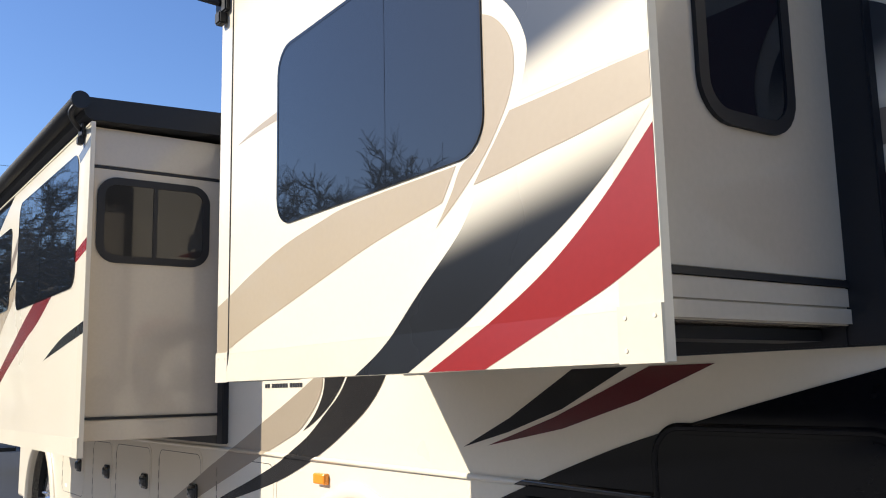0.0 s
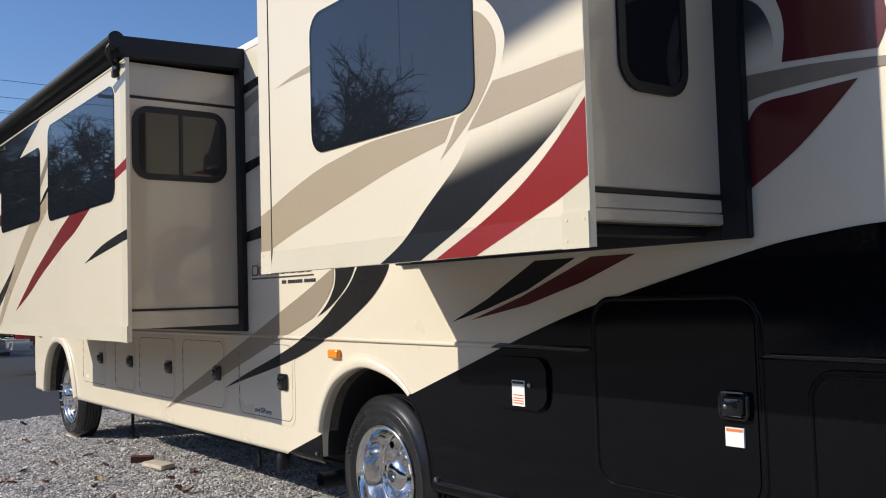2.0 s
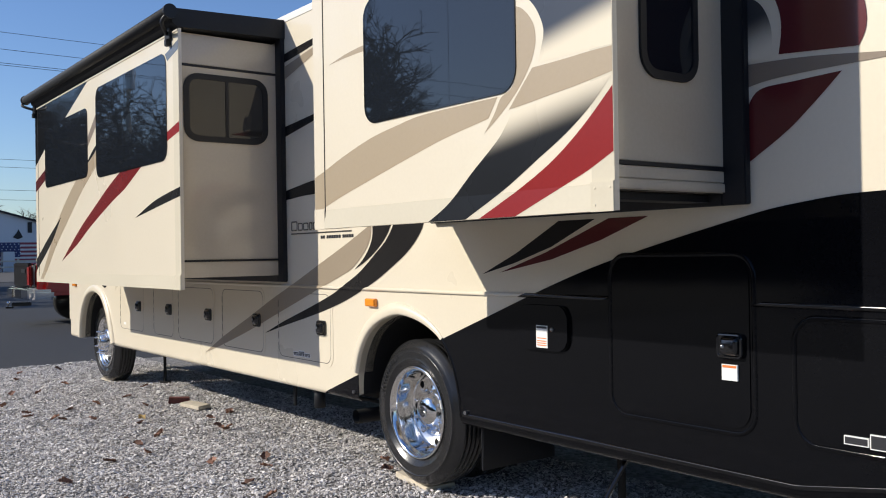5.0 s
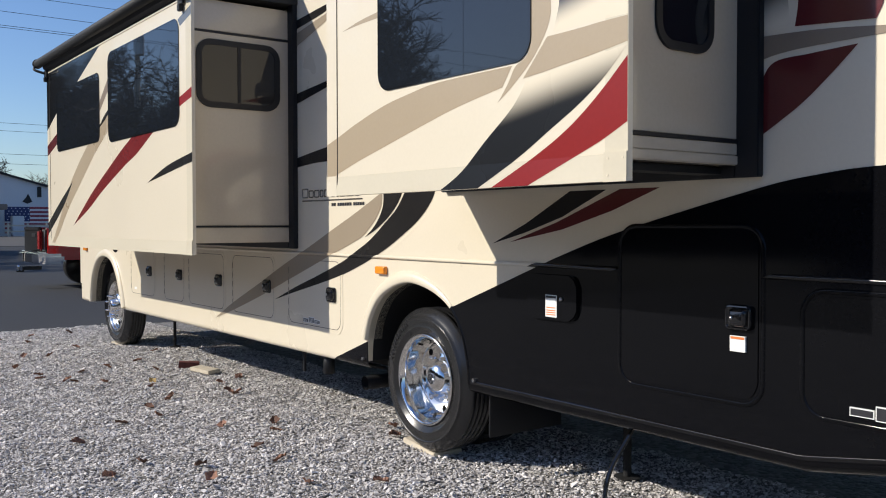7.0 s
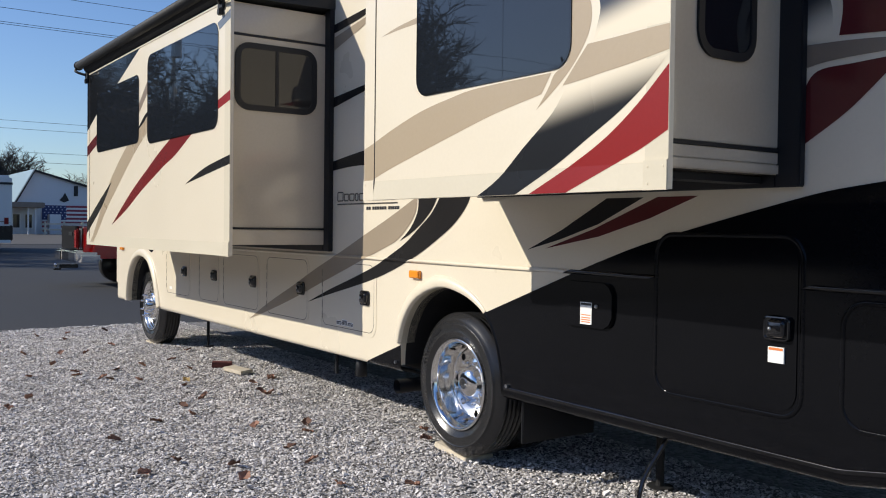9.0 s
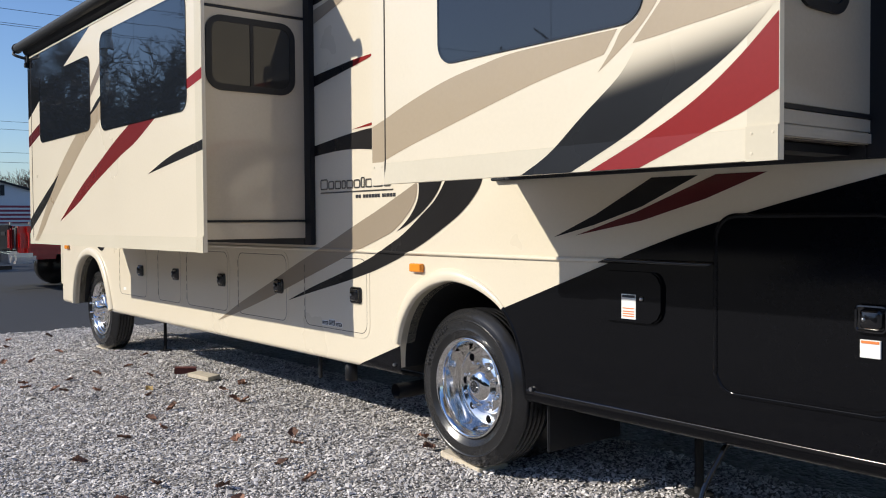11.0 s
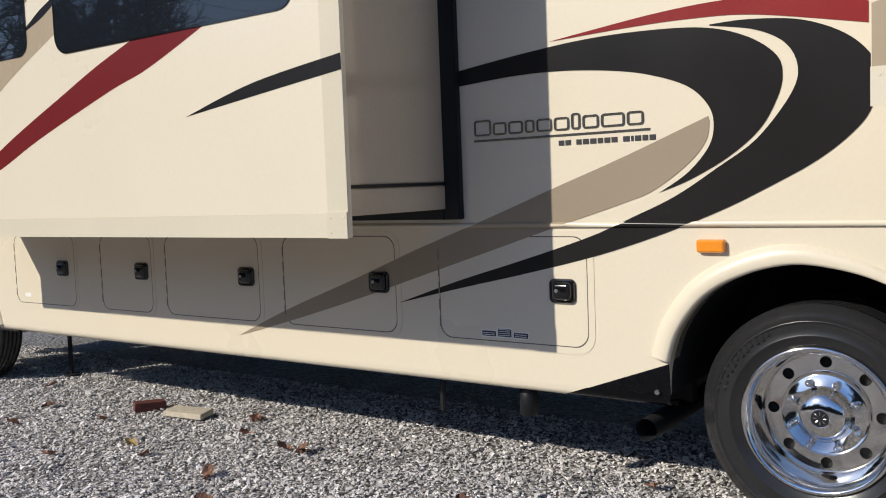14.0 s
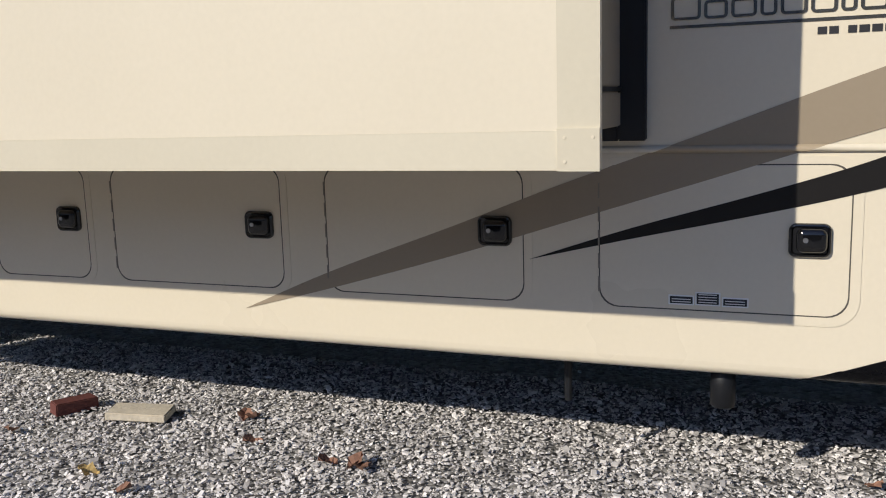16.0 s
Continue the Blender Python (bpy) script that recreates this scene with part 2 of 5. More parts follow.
def stripe(upper, lower, mat, parent, depth, label, name="stripe", n=6, fold=None):
    """A sheet of paint between two smooth edges; below the height fold it follows the slanting bottom flange."""
    pts = []
    for p in curve(upper, n) + curve(lower, n)[::-1]:
        if not pts or (p - pts[-1]).length > 1e-4:
            pts.append(p)
    if (pts[0] - pts[-1]).length < 1e-4:
        pts.pop()
    bm = bmesh.new()
    f = bm.faces.new([bm.verts.new((p.x, depth, p.y)) for p in pts])
    f.normal_update()
    bmesh.ops.triangulate(bm, faces=[f], ngon_method="EAR_CLIP")
    if fold is not None:
        bmesh.ops.bisect_plane(bm, geom=bm.verts[:] + bm.edges[:] + bm.faces[:], plane_co=(0, 0, fold), plane_no=(0, 0, 1))
        for v in bm.verts:
            v.co.y -= LEAN_OUT * max(0.0, fold - v.co.z)
    return part(name, bm, mat, parent, label)


# ---- ground ----
def ground_material():
    m = bpy.data.materials.new("gravel_ground")
    m.use_nodes = True
    nt = m.node_tree
    p = nt.nodes["Principled BSDF"]
    p.inputs["Roughness"].default_value = 0.9
    co = nt.nodes.new("ShaderNodeTexCoord")
    vor = nt.nodes.new("ShaderNodeTexVoronoi")
    vor.inputs["Scale"].default_value = 38
    nt.links.new(co.outputs["Object"], vor.inputs["Vector"])
    ramp = nt.nodes.new("ShaderNodeValToRGB")
    ramp.color_ramp.elements[0].color, ramp.color_ramp.elements[1].color = (0.13, 0.125, 0.12, 1), (0.32, 0.306, 0.294, 1)
    hsv = nt.nodes.new("ShaderNodeSeparateColor")
    nt.links.new(vor.outputs["Color"], hsv.inputs[0])
    nt.links.new(hsv.outputs[0], ramp.inputs[0])
    big = nt.nodes.new("ShaderNodeTexNoise")
    big.inputs["Scale"].default_value = 0.7
    nt.links.new(co.outputs["Object"], big.inputs["Vector"])
    rng = nt.nodes.new("ShaderNodeMapRange")
    rng.inputs["To Min"].default_value, rng.inputs["To Max"].default_value = 0.75, 1.15
    nt.links.new(big.outputs["Fac"], rng.inputs["Value"])
    sc = nt.nodes.new("ShaderNodeVectorMath")
    sc.operation = "SCALE"
    nt.links.new(ramp.outputs[0], sc.inputs[0])
    nt.links.new(rng.outputs[0], sc.inputs["Scale"])
    nt.links.new(sc.outputs[0], p.inputs["Base Color"])
    b = nt.nodes.new("ShaderNodeBump")
    b.invert = True
    b.inputs["Strength"].default_value, b.inputs["Distance"].default_value = 0.9, 0.02
    nt.links.new(vor.outputs["Distance"], b.inputs["Height"])
    nt.links.new(b.outputs[0], p.inputs["Normal"])
    return m


def stone_material():
    m = bpy.data.materials.new("crushed_stone")
    m.use_nodes = True
    nt = m.node_tree
    p = nt.nodes["Principled BSDF"]
    p.inputs["Roughness"].default_value = 0.85
    geo = nt.nodes.new("ShaderNodeNewGeometry")
    ramp = nt.nodes.new("ShaderNodeValToRGB")
    e = ramp.color_ramp.elements
    e[0].color, e[1].color = (0.27, 0.255, 0.25, 1), (0.86, 0.82, 0.805, 1)
    for at, c in ((0.25, (0.49, 0.465, 0.455, 1)), (0.6, (0.655, 0.62, 0.60, 1)), (0.85, (0.755, 0.72, 0.705, 1))):
        e.new(at).color = c
    nt.links.new(geo.outputs["Random Per Island"], ramp.inputs[0])
    co = nt.nodes.new("ShaderNodeTexCoord")
    n = nt.nodes.new("ShaderNodeTexNoise")
    n.inputs["Scale"].default_value = 90
    nt.links.new(co.outputs["Object"], n.inputs["Vector"])
    rng = nt.nodes.new("ShaderNodeMapRange")
    rng.inputs["To Min"].default_value, rng.inputs["To Max"].default_value = 0.75, 1.25
    nt.links.new(n.outputs["Fac"], rng.inputs["Value"])
    patch = nt.nodes.new("ShaderNodeTexNoise")
    patch.inputs["Scale"].default_value, patch.inputs["Detail"].default_value = 7, 4
    nt.links.new(co.outputs["Object"], patch.inputs["Vector"])
    r2 = nt.nodes.new("ShaderNodeMapRange")
    r2.inputs["From Min"].default_value, r2.inputs["From Max"].default_value = 0.3, 0.7
    r2.inputs["To Min"].default_value, r2.inputs["To Max"].default_value = 0.86, 1.24
    nt.links.new(patch.outputs["Fac"], r2.inputs["Value"])
    both = nt.nodes.new("ShaderNodeMath")
    both.operation = "MULTIPLY"
    nt.links.new(rng.outputs[0], both.inputs[0])
    nt.links.new(r2.outputs[0], both.inputs[1])
    sc = nt.nodes.new("ShaderNodeVectorMath")
    sc.operation = "SCALE"
    nt.links.new(ramp.outputs[0], sc.inputs[0])
    nt.links.new(both.outputs[0], sc.inputs["Scale"])
    nt.links.new(sc.outputs[0], p.inputs["Base Color"])
    return m


ASPHALT = material("asphalt", (0.032, 0.033, 0.036), 0.85, vary=0.2, grain=80, blotch=0.25, bump=0.3, bump_scale=150)
EDGE_X = -10.2
bm = bmesh.new()
bmesh.ops.create_grid(bm, x_segments=1, y_segments=1, size=1500)
tagged(part("ground", bm, ground_material()), "grey crushed gravel lot reaching the horizon", "ground", kind="structure")
bm = bmesh.new()
edge = [Vector((EDGE_X + 0.10 * noise.noise((0, y * 0.9, 3)) + 0.04 * noise.noise((0, y * 5, 1)), y)) for y in np.arange(-60, 60.1, 0.25)]
lo = [bm.verts.new((p.x, p.y, 0.006)) for p in edge]
hi = [bm.verts.new((-60.5, p.y, 0.006)) for p in edge]
for i in range(len(edge) - 1):
    bm.faces.new((lo[i], lo[i + 1], hi[i + 1], hi[i]))
tagged(part("road", bm, ASPHALT), "dark grey asphalt lot with an uneven edge to the gravel", "asphalt", kind="structure")
CONCRETE = material("worn_concrete", (0.10, 0.097, 0.094), 0.9, vary=0.15, blotch=0.2)
rise = [(-60.4, -0.05), (-60.4, 0.03), (-63.0, 0.26), (-66.5, 0.55), (-92.0, 0.55), (-92.0, -0.05)]
bm = bmesh.new()
near, far = ([bm.verts.new((x, y, z)) for x, z in rise] for y in (-60, 60))
for i in range(len(rise)):
    j = (i + 1) % len(rise)
    bm.faces.new((near[i], near[j], far[j], far[i]))
bm.faces.new(near)
bm.faces.new(far[::-1])
bmesh.ops.recalc_face_normals(bm, faces=bm.faces)
tagged(part("pavement", bm, CONCRETE), "grey worn concrete rising gently to the building", "pavement", kind="structure")


def gravel(count, x0, x1, y0, y1, seed):
    """Loose crushed stones as one mesh."""
    rng = np.random.default_rng(seed)
    base = np.array([(i, j, k) for i in (-0.62, 0.62) for j in (-0.62, 0.62) for k in (-0.62, 0.62)])
    quads = np.array([[0, 1, 3, 2], [4, 6, 7, 5], [0, 4, 5, 1], [2, 3, 7, 6], [0, 2, 6, 4], [1, 5, 7, 3]])
    tris = np.concatenate((quads[:, [0, 1, 2]], quads[:, [0, 2, 3]]))
    nv = len(base)
    pts = np.column_stack((rng.uniform(x0, x1, count), rng.uniform(y0, y1, count)))
    strew = np.random.default_rng(seed + 1)  # stones thin out past the two open sides
    pts[:, 1] -= np.where(pts[:, 1] < y0 + 0.35, strew.exponential(0.55, count), 0)
    pts[:, 0] += np.where(pts[:, 0] > x1 - 0.2, strew.exponential(0.45, count), 0)
    size = np.clip(rng.lognormal(-4.97, 0.36, count), 0.004, 0.026)
    rough = base[None] * rng.uniform(0.45, 1.33, (count, nv, 3)) * np.stack((rng.uniform(0.9, 1.6, count), rng.uniform(0.65, 1.15, count), rng.uniform(0.25, 0.52, count)), 1)[:, None, :]
    a, b = rng.uniform(0, 6.283, count), rng.normal(0, 0.40, count)
    ca, sa, cb, sb = np.cos(a), np.sin(a), np.cos(b), np.sin(b)
    x, y, z = rough[..., 0], rough[..., 1], rough[..., 2]
    x, z = x * cb[:, None] - z * sb[:, None], x * sb[:, None] + z * cb[:, None]
    x, y = x * ca[:, None] - y * sa[:, None], x * sa[:, None] + y * ca[:, None]
    co = np.stack((x, y, z), -1) * size[:, None, None]
    co[..., :2] += pts[:, None, :]
    heave = np.full(count, 0.005)
    for _ in range(10):
        a, wave = rng.uniform(0, 6.283), rng.uniform(0.10, 0.55)
        heave += 0.005 * wave * np.sin((pts[:, 0] * np.cos(a) + pts[:, 1] * np.sin(a)) * 6.283 / wave + rng.uniform(0, 6.283))
    co[..., 2] += (size * rng.uniform(0.0, 0.7, count) + np.maximum(heave, 0))[:, None]
    faces = (tris[None] + (np.arange(count) * nv)[:, None, None]).reshape(-1, 3)
    me = bpy.data.meshes.new("gravel")
    me.vertices.add(count * nv)
    me.vertices.foreach_set("co", co.astype(np.float32).ravel())
    me.loops.add(len(faces) * 3)
    me.loops.foreach_set("vertex_index", faces.astype(np.int32).ravel())
    me.polygons.add(len(faces))
    me.polygons.foreach_set("loop_start", np.arange(0, len(faces) * 3, 3, dtype=np.int32))
    me.update(calc_edges=True)
    me.shade_flat()
    return me


STONE = stone_material()
g = gravel(190000, EDGE_X - 0.1, 0.6, -2.7, 1.2, 5)
g.materials.append(STONE)
tagged(new("gravel", g), "loose grey and white crushed stone gravel", "gravel", kind="stuff")


# ---- the motorhome ----
rv = thing("motorhome", "cream motorhome with black and red swooshes and two extended slide-outs", "motorhome")
X_FRONT, X_REAR, ROOF_Z, WIDTH = -9.05, 1.75, 3.04, 2.45
KINK, RISE_Z = 0.28, 0.735
REAR_ARCH = [(-2.655, 0.50), (-2.645, 0.62), (-2.60, 0.76), (-2.50, 0.89), (-2.36, 0.97), (-2.20, 1.01), (-2.06, 1.00), (-1.92, 0.96), (-1.80, 0.89), (-1.71, 0.77), (-1.66, 0.62), (-1.645, 0.50)]
FRONT_ARCH = [(-8.62, 0.47), (-8.60, 0.62), (-8.52, 0.80), (-8.38, 0.93), (-8.20, 0.995), (-8.00, 1.0), (-7.80, 0.94), (-7.64, 0.79), (-7.53, 0.60), (-7.48, 0.47)]
rear_arch, front_arch = curve(REAR_ARCH), curve(FRONT_ARCH)
outline = [Vector((X_FRONT, 0.50))] + front_arch + [Vector((-7.45, 0.50))] + [Vector((-3.05, 0.50))] + rear_arch + [Vector((KINK, 0.50)), Vector((X_REAR, RISE_Z)), Vector((X_REAR, ROOF_Z - 0.06)), Vector((X_FRONT, ROOF_Z - 0.06)), Vector((X_FRONT, 1.3))]
part("side_wall", plate(outline, 0.0, 0.04), CREAM, rv, "glossy cream side wall")
part("far_wall", boxes(((X_FRONT, WIDTH - 0.04, 0.45), (X_REAR, WIDTH, ROOF_Z - 0.06))), CREAM, rv)
part("rear_wall", boxes(((X_REAR, 0.0, RISE_Z), (X_REAR + 0.04, WIDTH, ROOF_Z - 0.06)), bevel=0.01), CREAM, rv)
part("front_cap", boxes(((X_FRONT - 0.35, 0.04, 0.50), (X_FRONT, WIDTH - 0.04, ROOF_Z - 0.06)), bevel=0.15), CREAM, rv)
prof = [Vector((-0.004, ROOF_Z - 0.06)), Vector((-0.004, ROOF_Z - 0.03)), Vector((0.02, ROOF_Z)), Vector((0.08, ROOF_Z + 0.02)), Vector((1.2, ROOF_Z + 0.05)), Vector((WIDTH, ROOF_Z)), Vector((WIDTH, ROOF_Z - 0.06))]
part("roof", plate(prof, X_FRONT, X_REAR, "x"), ROOF, rv, "white rounded roof edge")

# skirt's rolled bottom edge, and the painted black corner ahead of the rear wheel
roll = [(0.0, 0.0), (-0.018, -0.001), (-0.034, -0.012), (-0.045, -0.03), (-0.048, -0.06)]


def rolled(name, x0, x1, z, mat, label="", z1=None, slant=(0, 0)):
    bm = bmesh.new()
    rows = [[bm.verts.new((x + lean * u, -o, h + u)) for u, o in roll] for x, h, lean in ((x0, z, slant[0]), (x1, z1 or z, slant[1]))]
    for k in range(len(roll) - 1):
        bm.faces.new((rows[0][k], rows[0][k + 1], rows[1][k + 1], rows[1][k]))
    bmesh.ops.recalc_face_normals(bm, faces=bm.faces[:])
    return part(name, bm, mat, rv, label, smooth=True)


rolled("skirt_edge", -7.47, -2.985, 0.502, CREAM, "rolled cream bottom edge", slant=(0, 2.7))
rolled("skirt_edge", -2.985, -2.645, 0.502, BLACK, "rolled black bottom edge", slant=(2.7, 0))
rolled("skirt_edge", X_FRONT, -8.62, 0.502, CREAM)
rolled("skirt_edge", -1.645, KINK, 0.502, BLACK, "rolled black bottom edge")
rolled("skirt_edge", KINK, X_REAR, 0.502, BLACK, "rolled black bottom edge", RISE_Z)
part("skirt_corner", plate([(-2.985, 0.500), (-2.645, 0.625), (-2.640, 0.500)], -0.004, 0.0), BLACK, rv, "black corner ahead of the rear wheel")

# black lower panel behind the rear wheel, with its curved upper edge
edge_line = curve([(-1.80, 0.895), (-1.37, 1.05), (-0.95, 1.20), (-0.58, 1.315), (-0.01, 1.455), (0.30, 1.515), (0.69, 1.54), (X_REAR, 1.52)])
arch_leg = [p for p in rear_arch if p.x > -1.80]
part("lower_panel", plate([Vector((-1.80, 0.895))] + edge_line[1:] + [Vector((X_REAR, RISE_Z)), Vector((KINK, 0.50))] + arch_leg[::-1], -0.004, 0.0), BLACK, rv, "glossy black lower side panel")

# arches and wheel wells
flare = [(0.075, 0.0), (0.07, 0.012), (0.045, 0.024), (0.012, 0.028), (0.0, 0.02), (0.0, -0.10)]
cut = next(i for i, p in enumerate(rear_arch) if p.x > -1.80)
first = next(i for i, p in enumerate(rear_arch) if p.y > 0.625)
lip = [min(1.0, 0.30 + 0.7 * max(0, cut - i) / 26) for i in range(len(rear_arch))]
part("wheel_arch", sweep(rear_arch[first:cut + 1], flare, scale=lip[first:cut + 1]), CREAM, rv, "cream wheel arch lip", smooth=True)
part("wheel_arch", sweep(rear_arch[cut:], flare, scale=lip[cut:]), BLACK, rv, smooth=True)
part("wheel_arch", sweep(front_arch, flare), CREAM, rv, "cream wheel arch lip", smooth=True)
for line in (rear_arch, front_arch):
    bm = bmesh.new()
    a = [bm.verts.new((p.x, 0.042, p.y)) for p in line]
    b = [bm.verts.new((p.x, 0.85, p.y)) for p in line]
    for i in range(len(line) - 1):
        bm.faces.new((a[i], a[i + 1], b[i + 1], b[i]))
    bm.faces.new(b)
    part("wheel_well", bm, UNDER, rv, "black wheel well")
part("underbody", boxes(((-7.4, 0.25, 0.46), (-2.75, 2.3, 0.60)), ((-1.55, 0.20, 0.46), (0.4, 2.3, 0.60)), ((0.4, 0.20, 0.56), (X_REAR, 2.3, 0.74)), ((-9.0, 0.75, 0.32), (1.4, 0.85, 0.50)), ((-9.0, 1.60, 0.32), (1.4, 1.70, 0.50))), UNDER, rv, "black chassis rails and floor")
part("axle", tube([(-2.135, 0.3, 0.437), (-2.135, 2.15, 0.437)], 0.07), UNDER, rv)
part("axle", tube([(-8.225, 0.3, 0.437), (-8.225, 2.15, 0.437)], 0.06), UNDER, rv)

# belt moulding
mold = [(0.011, 0.003), (0.009, 0.008), (0.002, 0.012), (-0.008, 0.011), (-0.011, 0.002)]
for x0, x1, mat in ((X_FRONT, -3.51, CREAM), (-3.51, -3.075, TAN), (-3.075, -2.835, CREAM), (-2.835, -2.565, DARK), (-2.565, -1.15, CREAM), (-1.15, -0.60, EDGE_BLACK), (0.13, X_REAR, EDGE_BLACK)):
    bm = bmesh.new()
    ends = [[bm.verts.new((x + 2.7 * u, -o, 1.152 + u)) for u, o in mold] for x in (x0, x1)]
    for k in range(len(mold) - 1):
        bm.faces.new((ends[0][k], ends[0][k + 1], ends[1][k + 1], ends[1][k]))
    bmesh.ops.recalc_face_normals(bm, faces=bm.faces[:])
    part("belt_moulding", bm, mat, rv, smooth=True)

part("skirt_lip", sweep([Vector((-1.62, 0.520)), Vector((KINK - 0.02, 0.514)), Vector((KINK + 0.02, 0.518)), Vector((X_REAR, RISE_Z + 0.018))], [(0.008, 0.004), (0.005, 0.009), (0.0, 0.011), (-0.012, 0.004)]), EDGE_BLACK, rv, "raised lip along the black skirt", smooth=True)

# painted swooshes on the wall
D = -0.0024
stripe([(-3.56, 1.81), (-3.22, 1.85), (-2.93, 1.872), (-2.66, 1.87), (-2.47, 1.85), (-2.33, 1.80), (-2.24, 1.73), (-2.22, 1.66), (-2.24, 1.58), (-2.30, 1.48), (-2.41, 1.39), (-2.55, 1.315), (-2.67, 1.27)],
       [(-3.56, 1.745), (-3.29, 1.762), (-3.05, 1.76), (-2.82, 1.735), (-2.67, 1.70), (-2.55, 1.65), (-2.48, 1.58), (-2.46, 1.51), (-2.48, 1.43), (-2.56, 1.34), (-2.67, 1.27)], DARK, rv, D, "charcoal hooked swoosh")
stripe([(-2.47, 1.862), (-2.33, 1.862), (-2.15, 1.835), (-2.00, 1.76), (-1.92, 1.65), (-1.94, 1.53), (-2.00, 1.45), (-2.11, 1.365), (-2.26, 1.285), (-2.44, 1.20), (-2.69, 1.105), (-2.96, 1.022), (-3.27, 0.948), (-3.60, 0.876), (-3.93, 0.80)],
       [(-2.47, 1.858), (-2.33, 1.83), (-2.24, 1.79), (-2.19, 1.74), (-2.17, 1.68), (-2.18, 1.62), (-2.23, 1.54), (-2.32, 1.44), (-2.44, 1.36), (-2.61, 1.255), (-2.79, 1.175), (-2.96, 1.105), (-3.26, 1.01), (-3.60, 0.91), (-3.93, 0.80)], DARK, rv, D, "long charcoal swoosh tapering to a point")
stripe([(-5.03, 0.575), (-4.65, 0.735), (-4.20, 0.90), (-3.82, 1.045), (-3.41, 1.19), (-3.10, 1.305), (-2.81, 1.41), (-2.48, 1.54)],
       [(-5.03, 0.575), (-4.66, 0.67), (-4.17, 0.81), (-3.74, 0.945), (-3.42, 1.045), (-3.12, 1.14), (-2.82, 1.232), (-2.69, 1.28), (-2.56, 1.37), (-2.49, 1.45), (-2.475, 1.52)], WALL_TAN, rv, D + 0.0002, "tan swoosh tapering to a point")
stripe([(-3.12, 1.88), (-2.93, 1.902), (-2.66, 1.93), (-2.42, 1.94), (-2.20, 1.925), (-1.95, 1.87)], [(-3.12, 1.88), (-2.79, 1.892), (-2.54, 1.892), (-2.31, 1.875), (-1.95, 1.80)], RED, rv, D, "thin red swoosh")
stripe([(-3.56, 2.255), (-3.10, 2.295)], [(-3.56, 2.185), (-3.10, 2.255)], DARK, rv, D, "charcoal stripe")
stripe([(-3.10, 2.295), (-2.80, 2.305)], [(-3.10, 2.255), (-2.80, 2.305)], RED, rv, D, "red stripe tip")
stripe([(-3.56, 2.76), (-3.16, 2.79), (-2.9, 2.80)], [(-3.56, 2.70), (-3.16, 2.745), (-2.9, 2.80)], DARK, rv, D, "charcoal stripe")
stripe([(-3.56, 2.67), (-3.16, 2.73), (-2.9, 2.76)], [(-3.56, 2.58), (-3.16, 2.68), (-2.9, 2.76)], WALL_TAN, rv, D, "tan stripe")
stripe([(-7.92, 1.125), (-7.58, 1.125)], [(-7.92, 1.122), (-7.72, 1.055), (-7.58, 1.122)], DARK, rv, D, "small charcoal point")
part("stripe", plate([(-1.444, 1.249), (-1.192, 1.350), (-0.891, 1.498), (-0.667, 1.498), (-0.942, 1.380), (-1.20, 1.305)], D, D + 0.0008), DARK, rv, "charcoal dart")
part("stripe", plate([(-1.310, 1.258), (-0.979, 1.355), (-0.587, 1.498), (-0.370, 1.498), (-0.633, 1.405), (-0.941, 1.322)], D, D + 0.0008), MAROON, rv, "maroon dart")
# rear quarter
stripe([(0.10, 2.40), (0.19, 2.31), (0.235, 2.22), (0.247, 2.14), (0.235, 2.05)], [(0.46, 2.40), (0.525, 2.27), (0.555, 2.15), (0.555, 2.08), (0.53, 2.025)], MAROON, rv, D, "maroon shield shape")
stripe([(0.10, 1.87), (0.155, 1.935), (0.30, 1.945), (0.47, 1.952)], [(0.10, 1.67), (0.26, 1.77), (0.37, 1.86), (0.47, 1.952)], MAROON, rv, D, "maroon swoosh")
stripe([(0.10, 2.035), (0.37, 2.02), (0.75, 1.972)], [(0.10, 1.95), (0.26, 1.968), (0.75, 1.972)], TAUPE, rv, D, "taupe stripe")
FADE_C = fade_material("faded_grey_paint", (0.05, 0.052, 0.055), CREAM_RGB, (0.12, 2.2), (0.16, 2.06))
stripe([(0.10, 2.29), (0.165, 2.245), (0.205, 2.16), (0.21, 2.06)], [(0.10, 2.045), (0.13, 2.045), (0.17, 2.045), (0.21, 2.05)], FADE_C, rv, D, "airbrushed grey patch")


# maker's mark: plain bars where the lettering is
def bar(x0, z0, x1, z1, mat, parent, depth, label="", name="lettering_bar"):
    return part(name, plate([(x0, z0), (x1, z0), (x1, z1), (x0, z1)], depth, depth + 0.0015), mat, parent, label)


x = -3.485
for k, (w, h) in enumerate(((0.085, 0.066), (0.066, 0.052), (0.070, 0.052), (0.045, 0.052), (0.070, 0.052), (0.068, 0.052), (0.040, 0.064), (0.070, 0.052), (0.098, 0.052), (0.068, 0.052))):
    part("lettering_bar", ring(rounded(x, 1.528, x + w, 1.528 + h, 0.012, 3), rounded(x + 0.009, 1.5355, x + w - 0.009, 1.528 + h - 0.0075, 0.005, 3), D - 0.0015, D), SILVER, rv, "" if k else "dark silver bars")
    x += w + 0.009
bar(-3.488, 1.504, -2.70, 1.513, SILVER, rv, D)
x = -3.085
for k, w in enumerate((0.024, 0.024, 0.0, 0.022, 0.026, 0.026, 0.022, 0.024, 0.024, 0.0, 0.026, 0.010, 0.024, 0.022, 0.024)):
    if w:
        bar(x, 1.468, x + w, 1.488, INK, rv, D)
    x += w + 0.006 if w else 0.018


